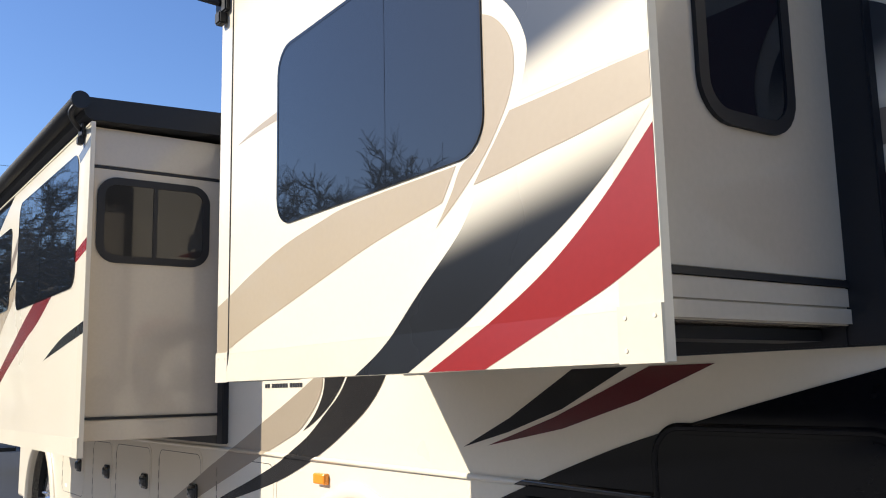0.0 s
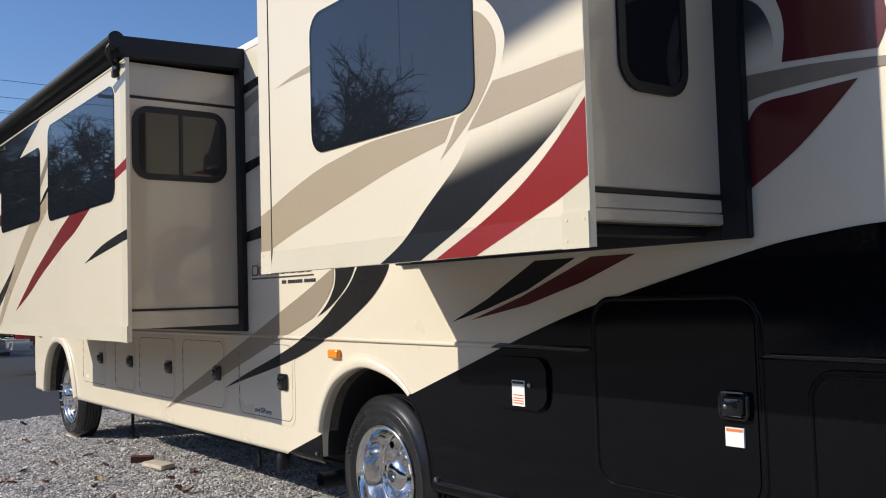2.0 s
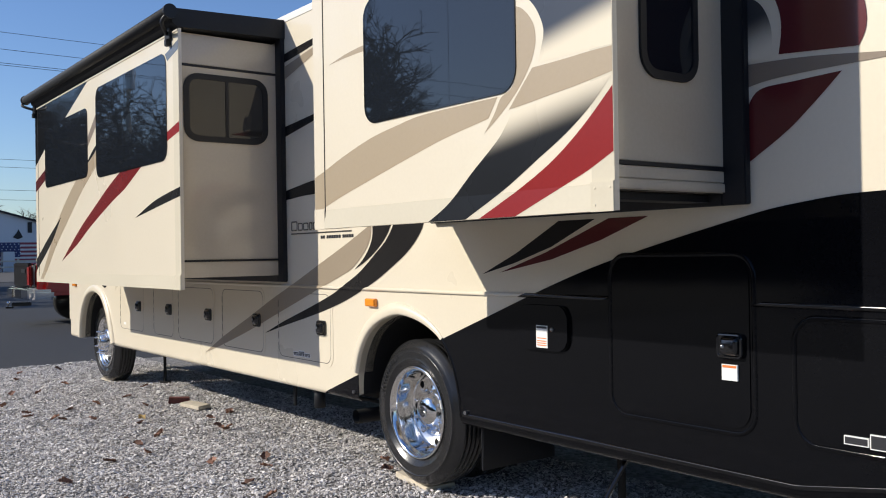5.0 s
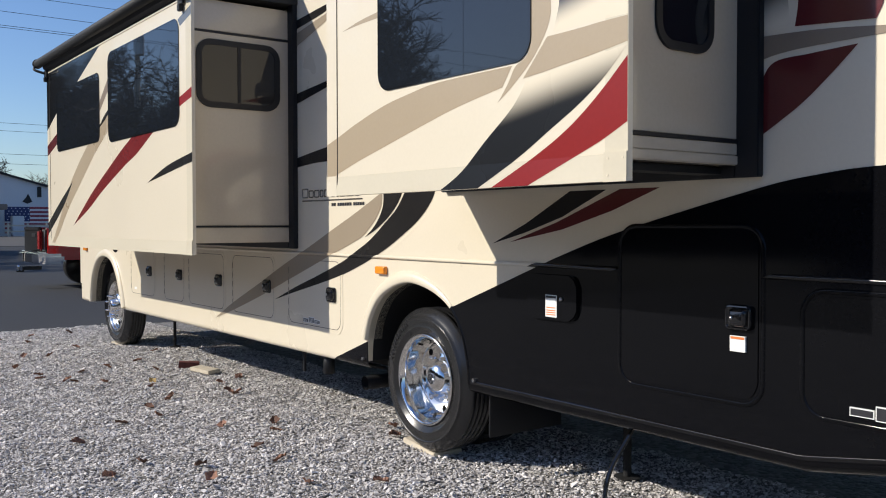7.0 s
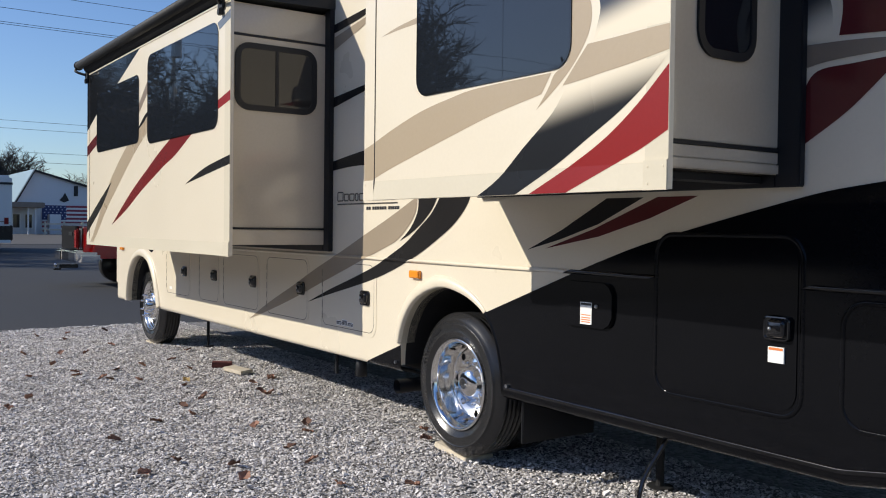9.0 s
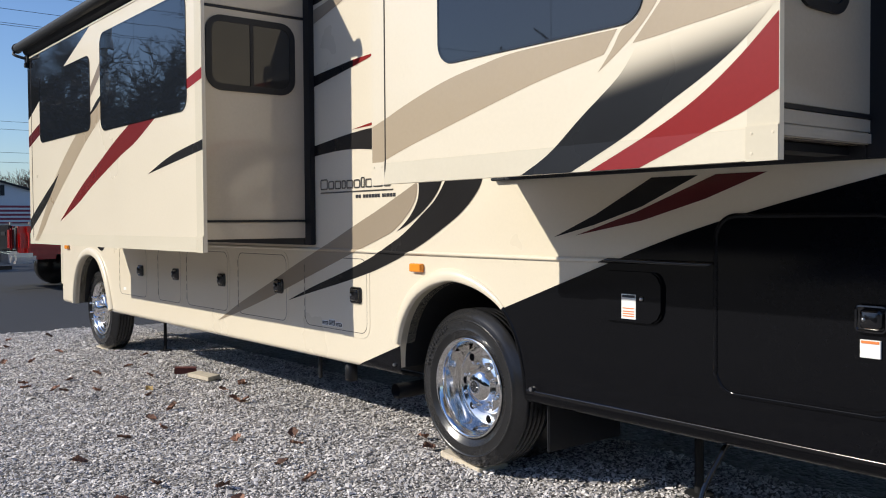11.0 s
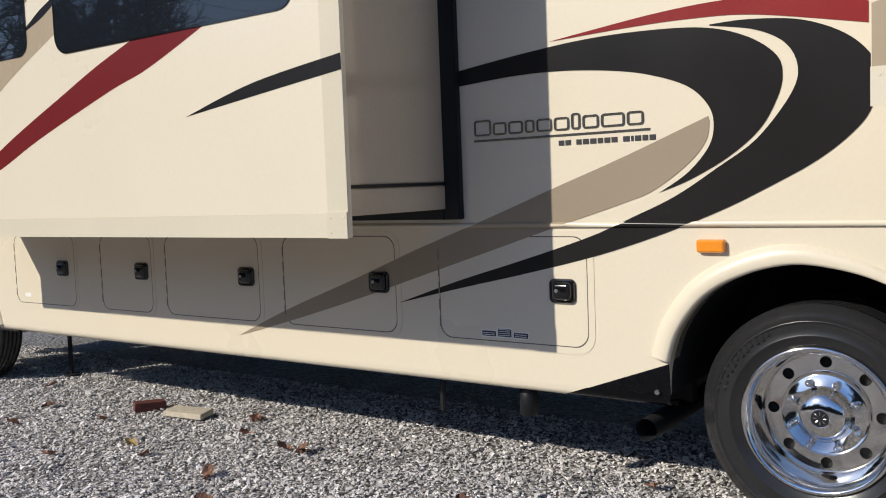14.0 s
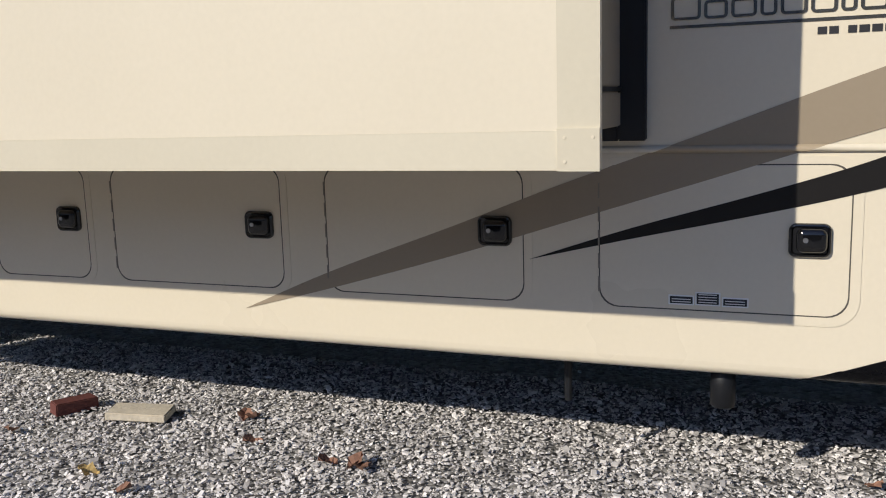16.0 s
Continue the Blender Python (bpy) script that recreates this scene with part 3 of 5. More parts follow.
# doors in the skirt
def latch(x, z, parent, size=0.058):
    ob = part("latch", loft(x - size, z - 0.050, x + size, z + 0.050, 0.022, ((0, 0.0), (0, -0.010), (0.003, -0.015), (0.007, -0.016), (0.012, -0.012))), LATCH, parent, "black paddle latch")
    part("latch_paddle", loft(x - 0.038, z - 0.036, x + 0.048, z + 0.038, 0.020, ((0, -0.008), (0.001, -0.022), (0.005, -0.030), (0.011, -0.034), (0.018, -0.036))), LATCH, parent, smooth=True)
    part("lock", tube([(x - 0.012, -0.030, z + 0.004), (x - 0.012, -0.039, z + 0.004)], 0.0075, 12), STEEL, parent)
    return ob


def baggage_door(x0, x1, z0, z1, lx, lz, mat, label, r=0.06):
    body = part("baggage_door", plate(rounded(x0 + 0.004, z0 + 0.004, x1 - 0.004, z1 - 0.004, r), -0.0018, 0.0), mat, rv, label)
    part("door_gasket", ring(rounded(x0, z0, x1, z1, r), rounded(x0 + 0.004, z0 + 0.004, x1 - 0.004, z1 - 0.004, r), -0.0014, 0.0), SEAM, body)
    part("door_rim", ring(rounded(x0 - 0.028, z0 - 0.028, x1 + 0.028, z1 + 0.022, r + 0.02), rounded(x0, z0, x1, z1, r), -0.0020, 0.0), mat, body)
    for k in range(5):
        z = z0 + (z1 - z0) * (0.16 + 0.165 * k)
        part("hinge", boxes(((x0 - 0.0025, -0.0045, z - 0.024), (x0 + 0.0025, -0.0015, z + 0.024))), HINGE, body)
    latch(lx, lz, body)
    return body


doors = [baggage_door(x0, x1, 0.658, 1.107, lx, lz, CREAM, "cream baggage door with a black latch")
         for x0, x1, lx, lz in ((-3.70, -2.974, -3.085, 0.886), (-4.67, -3.945, -4.042, 0.892), (-5.61, -4.85, -4.942, 0.893), (-6.23, -5.74, -5.828, 0.899), (-7.20, -6.51, -6.635, 0.899))]
# three small warning labels on the rearmost of them
for x0, z0, x1, z1 in ((-3.484, 0.675, -3.407, 0.706), (-3.404, 0.676, -3.330, 0.718), (-3.326, 0.675, -3.249, 0.705)):
    part("warning_label", plate([(x0, z0), (x1, z0), (x1, z1), (x0, z1)], D, D + 0.0012), WHITE, doors[0])
    part("print_bar", plate([(x0 + 0.0045, z0 + 0.0045), (x1 - 0.0045, z0 + 0.0045), (x1 - 0.0045, z1 - 0.0045), (x0 + 0.0045, z1 - 0.0045)], D - 0.0012, D), INK, doors[0])
    for z in np.arange(z0 + 0.009, z1 - 0.007, 0.008):
        part("print_line", plate([(x0 + 0.010, z), (x1 - 0.010, z), (x1 - 0.010, z + 0.0025), (x0 + 0.010, z + 0.0025)], D - 0.002, D - 0.0012), WHITE, doors[0])
part("warning_label", plate([(-7.10, 0.70), (-7.03, 0.70), (-7.03, 0.725), (-7.10, 0.725)], D, D + 0.0012), WHITE, doors[4])

vent = part("access_door", plate(rounded(-1.165, 0.90, -0.83, 1.11, 0.05), -0.022, -0.004, bevel=0.007), BLACK, rv, "small black access door")
part("warning_label", plate([(-1.030, 0.912), (-0.955, 0.912), (-0.955, 1.016), (-1.030, 1.016)], -0.024, -0.022), WHITE, vent)
for z in (0.922, 0.932, 0.942, 0.955):
    part("print_bar", plate([(-1.022, z), (-0.963, z), (-0.963, z + 0.004), (-1.022, z + 0.004)], -0.0255, -0.024), ORANGE, vent)
part("print_bar", plate([(-1.026, 1.002), (-0.959, 1.002), (-0.959, 1.012), (-1.026, 1.012)], -0.0255, -0.024), INK, vent)
bm = bmesh.new()
bmesh.ops.create_uvsphere(bm, u_segments=10, v_segments=8, radius=0.010, matrix=Matrix.Translation((-0.925, -0.024, 1.0)))
part("lock", bm, STEEL, vent, smooth=True)


def black_door(x0, x1, z0, z1, label):
    body = part("baggage_door", plate(rounded(x0, z0, x1, z1, 0.07), -0.008, -0.004, bevel=0.002), BLACK, rv, label)
    rim = rounded(x0 - 0.020, z0 - 0.020, x1 + 0.020, z1 + 0.020, 0.088, 8)
    part("door_rim", sweep(rim + rim[:1], [(0.010, 0.004), (0.008, 0.0075), (0.003, 0.0095), (-0.003, 0.0095), (-0.008, 0.0075), (-0.010, 0.004)]), BLACK, body, smooth=True)
    return body


tall = black_door(-0.565, 0.098, 0.683, 1.318, "tall black baggage door")
part("latch", loft(-0.034, 0.945, 0.078, 1.040, 0.020, ((0, -0.004), (0, -0.022), (0.003, -0.028), (0.008, -0.029), (0.013, -0.025))), LATCH, tall, "black paddle latch")
part("latch_paddle", loft(-0.012, 0.958, 0.066, 1.028, 0.018, ((0, -0.020), (0.001, -0.034), (0.006, -0.041), (0.013, -0.045))), LATCH, tall, smooth=True)
bm = bmesh.new()
bmesh.ops.create_uvsphere(bm, u_segments=10, v_segments=8, radius=0.008, matrix=Matrix.Translation((0.006, -0.043, 0.992)))
part("lock", bm, STEEL, tall, smooth=True)
part("warning_label", plate([(-0.018, 0.862), (0.050, 0.862), (0.050, 0.922), (-0.018, 0.922)], -0.016, -0.007), WHITE, tall)
part("print_bar", plate([(-0.014, 0.910), (0.046, 0.910), (0.046, 0.919), (-0.014, 0.919)], -0.0175, -0.016), ORANGE, tall)
wide = black_door(0.296, 1.20, 0.685, 1.092, "wide black baggage door")
for x0, z0, x1, z1 in ((0.46, 0.695, 0.545, 0.725), (0.55, 0.69, 0.63, 0.74), (0.635, 0.695, 0.72, 0.725)):
    part("warning_label", plate([(x0, z0), (x1, z0), (x1, z1), (x0, z1)], -0.016, -0.007), WHITE, wide)
    part("print_bar", plate([(x0 + 0.004, z0 + 0.004), (x1 - 0.004, z0 + 0.004), (x1 - 0.004, z1 - 0.004), (x0 + 0.004, z1 - 0.004)], -0.0175, -0.016), INK, wide)

# marker lamps
for x, z in ((-2.474, 1.073), (-8.83, 1.075)):
    base = part("marker_lamp", plate(rounded(x - 0.050, z - 0.022, x + 0.050, z + 0.022, 0.016), -0.008, 0.0), LATCH, rv)
    part("lens", loft(x - 0.052, z - 0.024, x + 0.052, z + 0.024, 0.010, ((0, -0.001), (0, -0.018), (0.003, -0.025), (0.008, -0.028))), AMBER, base, "amber lens")

# panel added only to stop sunlight slipping through the front arch gap
part("arch_light_stop", boxes(((-7.76, 0.13, 0.42), (-7.47, 0.15, 0.97))), UNDER, rv, "black panel added to stop light through the arch gap")
# two unseen blocks added to keep far-side light off the ground underneath
part("floor_light_block", boxes(((-6.9, 0.95, 0.24), (-3.2, 2.3, 0.48)), bevel=0.03), UNDER, rv, "unseen black block keeping light from under the floor")
part("floor_light_block", boxes(((-1.3, 0.95, 0.26), (1.2, 2.3, 0.48)), bevel=0.03), UNDER, rv, "unseen black block keeping light from under the floor")

# mud flap, exhaust pipe, drain, jacks, wires
part("mud_flap", boxes(((-1.575, 0.08, 0.22), (-1.56, 0.60, 0.50)), bevel=0.004), FRAME, rv, "black rubber mud flap")
part("bolt_head", tube([(-1.585, -0.018, 0.532), (-1.585, 0.01, 0.532)], 0.011), STEEL, rv)
bm = bmesh.new()
pipe = curve([(-2.765, 0.05, 0.345), (-2.755, 0.25, 0.35), (-2.72, 0.7, 0.38), (-2.7, 1.2, 0.42)])
tube(pipe, 0.044, 18, bm)
bm.faces.ensure_lookup_table()
bmesh.ops.delete(bm, geom=[f for f in bm.faces if len(f.verts) > 4 and f.calc_center_median().y < 0.1], context="FACES")
part("exhaust_pipe", bm, UNDER, rv, "black exhaust pipe", smooth=True)
part("drain_fitting", tube([(-3.325, 0.11, 0.325), (-3.325, 0.11, 0.331), (-3.325, 0.11, 0.40), (-3.325, 0.11, 0.48)], [0.034, 0.040, 0.040, 0.036], 16), FRAME, rv, "dark drain pipe end", smooth=True)
part("drain_pipe", tube(curve([(-3.31, 0.14, 0.44), (-3.05, 0.18, 0.43), (-2.70, 0.22, 0.42)]), 0.012, 8), UNDER, rv)
# tube added for the narrow shadow it throws on the gravel
part("shadow_tube", tube([(-3.85, 0.20, 0.265), (-3.85, 0.20, 0.47)], 0.014, 10), FRAME, rv, "short dark tube added to cast a narrow shadow")
part("bolt_head", tube([(-2.690, -0.016, 0.515), (-2.690, 0.0, 0.515)], 0.010), STEEL, rv)
part("step_rail", boxes(((-3.3, 0.32, 0.41), (-2.68, 0.34, 0.46)), ((-2.70, 0.30, 0.41), (-2.67, 0.36, 0.62))), UNDER, rv)
part("levelling_jack", tube([(-7.59, 0.59, 0.0), (-7.59, 0.59, 0.02), (-7.59, 0.59, 0.021), (-7.59, 0.59, 0.50)], [0.06, 0.06, 0.016, 0.016], 12), UNDER, rv, "black levelling jack")
part("levelling_jack", tube([(-1.12, 0.65, 0.0), (-1.12, 0.65, 0.02), (-1.12, 0.65, 0.021), (-1.12, 0.65, 0.50)], [0.07, 0.07, 0.022, 0.022], 12), UNDER, rv, "black levelling jack")
part("power_cord", tube(curve([(-0.60, 0.16, 0.50), (-0.625, 0.10, 0.40), (-0.645, 0.0, 0.25), (-0.63, -0.05, 0.10), (-0.58, -0.09, 0.02), (-0.40, -0.16, 0.016), (0.3, -0.25, 0.016), (1.2, 0.3, 0.016)]), 0.011, 8), LATCH, rv, "black power cord")


# ---- wheels ----
R_TYRE, R_RIM = 0.415, 0.262


def tyre_mesh():
    w = 0.235
    prof = [(R_RIM - 0.006, 0.022), (R_RIM + 0.012, 0.010), (0.300, 0.000), (0.303, -0.003), (0.307, -0.003), (0.310, -0.001), (0.345, -0.004), (0.352, -0.003), (0.354, -0.007), (0.359, -0.006), (0.361, -0.001), (0.378, 0.008), (0.398, 0.026), (0.408, 0.036)]
    for k in range(5):
        y = 0.04 + k * (w - 0.08) / 5
        prof += [(R_TYRE, y + 0.002), (R_TYRE, y + 0.024), (R_TYRE - 0.008, y + 0.026), (R_TYRE - 0.008, y + 0.030)]
    prof += [(0.408, w - 0.036), (0.398, w - 0.026), (0.345, w), (0.300, w - 0.004), (R_RIM, w - 0.02)]
    return lathe(prof, 64)


def holes_disc(bm, r0, r1, y0, y1, count, hole, steps=8):
    """A ring with round holes through it, standing between two radii; y runs from y0 at r0 to y1 at r1."""
    n = count * steps
    mid = (r0 + r1) / 2

    def at(r, ang):
        return (r * math.cos(ang), y0 + (y1 - y0) * (r - r0) / (r1 - r0), r * math.sin(ang))
    for c in range(count):
        a0, half = 2 * math.pi * c / count, math.pi / count
        inner, outer = [], []
        for k in range(24):
            t = 2 * math.pi * k / 24
            inner.append(bm.verts.new(at(mid + hole * math.sin(t), a0 + hole * math.cos(t) / mid)))
            u, v = math.cos(t), math.sin(t)
            s = 1 / max(abs(u), abs(v))
            outer.append(bm.verts.new(at(mid + (r1 - r0) / 2 * v * s, a0 + half * u * s)))
        rim = [bm.verts.new(p.co) for p in inner]
        back = [bm.verts.new((p.co.x, p.co.y + 0.03, p.co.z)) for p in inner]
        for k in range(24):
            j = (k + 1) % 24
            bm.faces.new((inner[k], inner[j], outer[j], outer[k]))
            bm.faces.new((rim[j], rim[k], back[k], back[j]))


def wheel(at, rear, label):
    w = part("wheel", tyre_mesh(), RUBBER, rv, label, smooth=True)
    w.location = at
    bm = lathe([(R_RIM - 0.004, 0.02), (R_RIM + 0.004, 0.012), (R_RIM + 0.002, 0.004), (R_RIM - 0.008, 0.002), (R_RIM - 0.016, 0.010), (0.238, 0.022), (0.230, 0.05), (0.226, 0.140 if rear else 0.040), (0.216, 0.152 if rear else 0.045)], 64)
    if rear:
        holes_disc(bm, 0.156, 0.216, 0.152, 0.152, 8, 0.021)
        lathe([(0.156, 0.152), (0.155, 0.138), (0.150, 0.126), (0.142, 0.122), (0.104, 0.120), (0.099, 0.114), (0.096, 0.100), (0.088, 0.082), (0.072, 0.068), (0.050, 0.060), (0.028, 0.057), (0.0001, 0.056)], 64, bm)
    else:
        holes_disc(bm, 0.150, 0.215, 0.045, 0.045, 8, 0.021)
        lathe([(0.150, 0.045), (0.148, 0.02), (0.135, 0.004), (0.095, 0.0), (0.085, -0.006), (0.078, -0.05), (0.060, -0.062), (0.0001, -0.064)], 48, bm)
    part("rim", bm, CHROME, w, "polished aluminium rim", smooth=True)
    y, r = (0.092, 0.124) if rear else (-0.035, 0.116)
    for k in range(8):
        a = 2 * math.pi * (k + 0.5) / 8
        c = Vector((r * math.cos(a), 0, r * math.sin(a)))
        tip = 0.012 if rear else 0.040
        part("lug_nut", tube([c + Vector((0, y + 0.035, 0)), c + Vector((0, y, 0)), c + Vector((0, y - tip, 0))], [0.014, 0.013, 0.006], 10), CHROME, w, smooth=True)
    y = 0.053 if rear else -0.067
    part("cap_ring", lathe([(0.035, y + 0.004), (0.034, y - 0.001), (0.0315, y - 0.001), (0.0305, y + 0.002)], 32), CHROME, w, smooth=True)
    part("cap_disc", lathe([(0.0315, y + 0.003), (0.031, y), (0.0001, y)], 24), FRAME, w)
    bm = bmesh.new()
    for k in range(8):
        a = k * math.pi / 4
        d = Vector((math.cos(a), 0, math.sin(a)))
        tube([d * 0.010 + Vector((0, y, 0)), d * 0.019 + Vector((0, y - 0.0005, 0)), d * 0.025 + Vector((0, y, 0))], [0.0006, 0.0019, 0.0005], 5, bm)
    part("cap_badge", bm, STEEL, w, "small silver star on the hub")
    if rear:
        inner = part("inner_tyre", tyre_mesh(), RUBBER, w, "inner twin tyre", smooth=True)
        inner.location = (0, 0.285, 0)
        weight = part("balance_weight", boxes(((0.257, -0.005, -0.025), (0.268, 0.006, 0.025)), bevel=0.002), WHITE, w)
        weight.rotation_euler.y = radians(-17)
    part("drum", lathe([(0.0001, 0.185), (0.214, 0.185), (0.214, 0.23), (0.0001, 0.23)], 32), UNDER, w)
    bm = bmesh.new()
    for k in range(12):
        a = radians(118 + k * 4.2)
        h = 0.030 if k % 3 else 0.018
        m = Matrix.Rotation(-a + math.pi / 2, 4, "Y")
        tmp = bmesh.new()
        box(tmp, (-0.008, -0.0078, 0.330 - h / 2 + 0.012), (0.006, 0.004, 0.330 + h / 2 + 0.012), 0.002)
        for v in tmp.verts:
            v.co = m @ v.co
        me = bpy.data.meshes.new("tmp")
        tmp.to_mesh(me)
        tmp.free()
        bm.from_mesh(me)
        bpy.data.meshes.remove(me)
    part("sidewall_bars", bm, RUBBER, w, "raised sidewall marks")
    return w


wheel((-2.135, 0.055, 0.452), True, "twin rear wheel with a polished deep-dish rim")
front = wheel((-8.225, 0.14, 0.435), False, "front wheel with a polished rim and protruding hub")
front.scale = (1.07, 1.0, 1.07)
for x, y, z in ((-2.135, 2.20, 0.452), (-8.225, 2.20, 0.425)):
    far = part("wheel", tyre_mesh(), RUBBER, rv, "far-side wheel", smooth=True)
    far.location = (x, y, z)
    rim = part("rim", lathe([(0.0001, 0.1), (R_RIM, 0.1), (R_RIM, 0.2), (0.0001, 0.2)], 32), UNDER, far)


# ---- slide-outs ----
def window(x0, z0, x1, z1, r, depth, parent, split=None, axis="y", glass=GLASS, rim=0.009, sign=-1):
    """A framed pane in a slide-out's wall: dark frame, glass set in it, a joint where the sliding pane ends."""
    d = depth
    flush = axis == "y"
    inner = rounded(x0 + rim, z0 + rim, x1 - rim, z1 - rim, max(r - rim, 0.01))
    part("window_frame", ring(rounded(x0, z0, x1, z1, r), inner, d + sign * (0.0048 if flush else 0.011), d, axis), GLOSS_DARK if flush else FRAME, parent, "black window frame")
    part("pane", plate(inner, d + sign * (0.0036 if flush else 0.007), d, axis), glass, parent, "tinted window pane")
    if split is not None:
        half, out, mat = (0.0028, 0.0042, GLOSS_DARK) if flush else (0.011, 0.012, FRAME)
        part("mullion", plate([(split - half, z0 + rim), (split + half, z0 + rim), (split + half, z1 - rim), (split - half, z1 - rim)], d + sign * out, d + sign * 0.003, axis), mat, parent)


def screws(points, depth, parent):
    for x, z in points:
        part("screw", tube([(x, depth, z), (x, depth - 0.0015, z)], 0.004, 8), CREAM, parent)


def slide_out(x0, x1, z0, z1, y, xb0, xb1, zb0, label, trim=0.10):
    """The body of a slide-out: a box with a proud face flange, seams, gaskets and the black frame in the wall."""
    s = part("slide_out", boxes(((xb0, y + 0.02, zb0), (xb1, 0.05, z1))), SIDE, rv, label)
    part("face_panel", plate([(x0, z0), (x1, z0), (x1, z1), (x0, z1)], y, y + 0.022), CREAM, s, "glossy cream face panel")
    f = 0.098
    bm = bmesh.new()
    vs = [bm.verts.new((x, yy, z)) for x in (x0 + f, x1 - f) for yy, z in ((y - 0.0002, z0 + FOLD), (y - 0.0002 - LEAN_OUT * FOLD, z0), (y + 0.015, z0 - 0.001))]
    bm.faces.new((vs[0], vs[1], vs[4], vs[3]))
    bm.faces.new((vs[1], vs[2], vs[5], vs[4]))
    bm.faces.new((vs[0], vs[2], vs[1]))
    bm.faces.new((vs[3], vs[4], vs[5]))
    bmesh.ops.recalc_face_normals(bm, faces=bm.faces[:])
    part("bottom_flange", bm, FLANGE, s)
    part("edge_flange", plate([(x0, z0 + 0.002), (x0 + f, z0 + 0.002), (x0 + f, z1), (x0, z1)], y - 0.0002, y), CREAM, s)
    part("edge_seam", plate([(x0 + f, z0), (x0 + f + 0.005, z0), (x0 + f + 0.005, z1), (x0 + f, z1)], y - 0.0030, y), GASKET, s)
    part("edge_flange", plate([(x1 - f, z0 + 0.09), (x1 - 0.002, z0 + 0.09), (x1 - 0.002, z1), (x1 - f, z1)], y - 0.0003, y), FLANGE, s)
    # hairline cream strip standing in for the highlight along the fold
    part("fold_highlight", plate([(x0 + f + 0.005, z0 + FOLD - 0.0004), (x1 - f, z0 + FOLD - 0.0004), (x1 - f, z0 + FOLD + 0.0006), (x0 + f + 0.005, z0 + FOLD + 0.0006)], y - 0.0007, y), CREAM, s)
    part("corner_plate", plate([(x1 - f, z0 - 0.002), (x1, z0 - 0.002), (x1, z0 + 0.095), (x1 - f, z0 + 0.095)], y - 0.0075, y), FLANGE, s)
    part("corner_plate", plate([(x0 - 0.001, z0 - 0.002), (x0 + f - 0.002, z0 - 0.002), (x0 + f - 0.002, z0 + 0.095), (x0 - 0.001, z0 + 0.095)], y - 0.004, y), CREAM, s)
    screws([(x1 - 0.015, z0 + 0.075), (x1 - f + 0.018, z0 + 0.075), (x1 - f + 0.018, z0 + 0.02), ], y - 0.0075, s)
    screws([(x0 + 0.02, z0 + 0.075), (x0 + f - 0.02, z0 + 0.075)], y - 0.004, s)
    # wall frame round the opening
    for lo, hi in (((xb1, -0.035, zb0 - 0.045), (xb1 + trim, 0.0, z1 + 0.12)), ((xb0 - 0.10, -0.035, zb0 - 0.045), (xb0, 0.0, z1 + 0.12)), ((xb0, -0.035, zb0 - 0.045), (xb1, 0.0, zb0))):
        part("wall_gasket", boxes((lo, hi), bevel=0.004), FRAME, s, "black rubber gasket")
    # topper: roller, fabric, brackets
    roller = part("topper_roller", tube([(x0 - 0.06, y - 0.07, z1 + 0.085), (x1 + 0.05, y - 0.07, z1 + 0.085)], 0.040, 18), FABRIC, s, "black topper roller", smooth=True)
    part("topper_fabric", plate([(y - 0.07, z1 + 0.125), (y - 0.03, z1 + 0.03), (y, z1 + 0.01), (0.0, z1 + 0.03), (0.0, z1 + 0.16)], x0 + 0.0, x1 - 0.005, "x"), FABRIC, s, "black topper fabric")
    for x, foot in ((x0 - 0.06, x0 + 0.03), (x1 + 0.05, x1 - 0.14)):
        part("roller_cap", tube([(x - 0.012, y - 0.07, z1 + 0.085), (x + 0.012, y - 0.07, z1 + 0.085)], 0.046, 18), FRAME, s)
        part("roller_arm", tube(curve([(x, y - 0.07, z1 + 0.085), (x + (foot - x) * 0.15, y - 0.105, z1 + 0.035), (x + (foot - x) * 0.5, y - 0.085, z1 + 0.01), (foot, y - 0.02, z1 - 0.015)], 6), 0.013, 8), FRAME, s, "curved black roller arm", smooth=True)
        part("roller_bracket", boxes(((foot - 0.045, y - 0.022, z1 - 0.055), (foot + 0.045, y - 0.003, z1 + 0.02)), ((foot - 0.022, y - 0.034, z1 - 0.095), (foot + 0.022, y - 0.003, z1 - 0.05)), bevel=0.005), FRAME, s, "black roller bracket")
    return s


Y1, Y2 = -0.764, -0.750
s1 = slide_out(-7.31, -3.54, 1.152, 2.835, Y1, -7.22, -3.635, 1.225, "long cream slide-out with three windows", 0.083)
part("side_panel", boxes(((-3.635, Y1 + 0.022, 1.345), (-3.629, -0.035, 2.615))), SIDE, s1, "beige side panel")
part("side_panel", boxes(((-3.635, Y1 + 0.022, 2.635), (-3.629, -0.035, 2.82))), SIDE, s1)
part("side_panel", boxes(((-3.635, Y1 + 0.022, 1.228), (-3.627, -0.035, 1.325))), SIDE, s1)
part("seam", boxes(((-3.635, Y1 + 0.022, 2.617), (-3.624, -0.035, 2.631))), FRAME, s1)
part("seam", boxes(((-3.635, Y1 + 0.022, 1.329), (-3.622, -0.035, 1.342))), FRAME, s1)
for z in (2.622, 1.334):
    part("seam_clip", boxes(((-3.632, Y1 + 0.012, z - 0.024), (-3.612, Y1 + 0.040, z + 0.012)), bevel=0.003), FRAME, s1)
window(-0.70, 2.125, -0.10, 2.575, 0.10, -3.629, s1, -0.40, "x", SIDEGLASS, 0.038, 1)
window(-5.32, 2.005, -3.755, 2.72, 0.09, Y1, s1, -4.62)
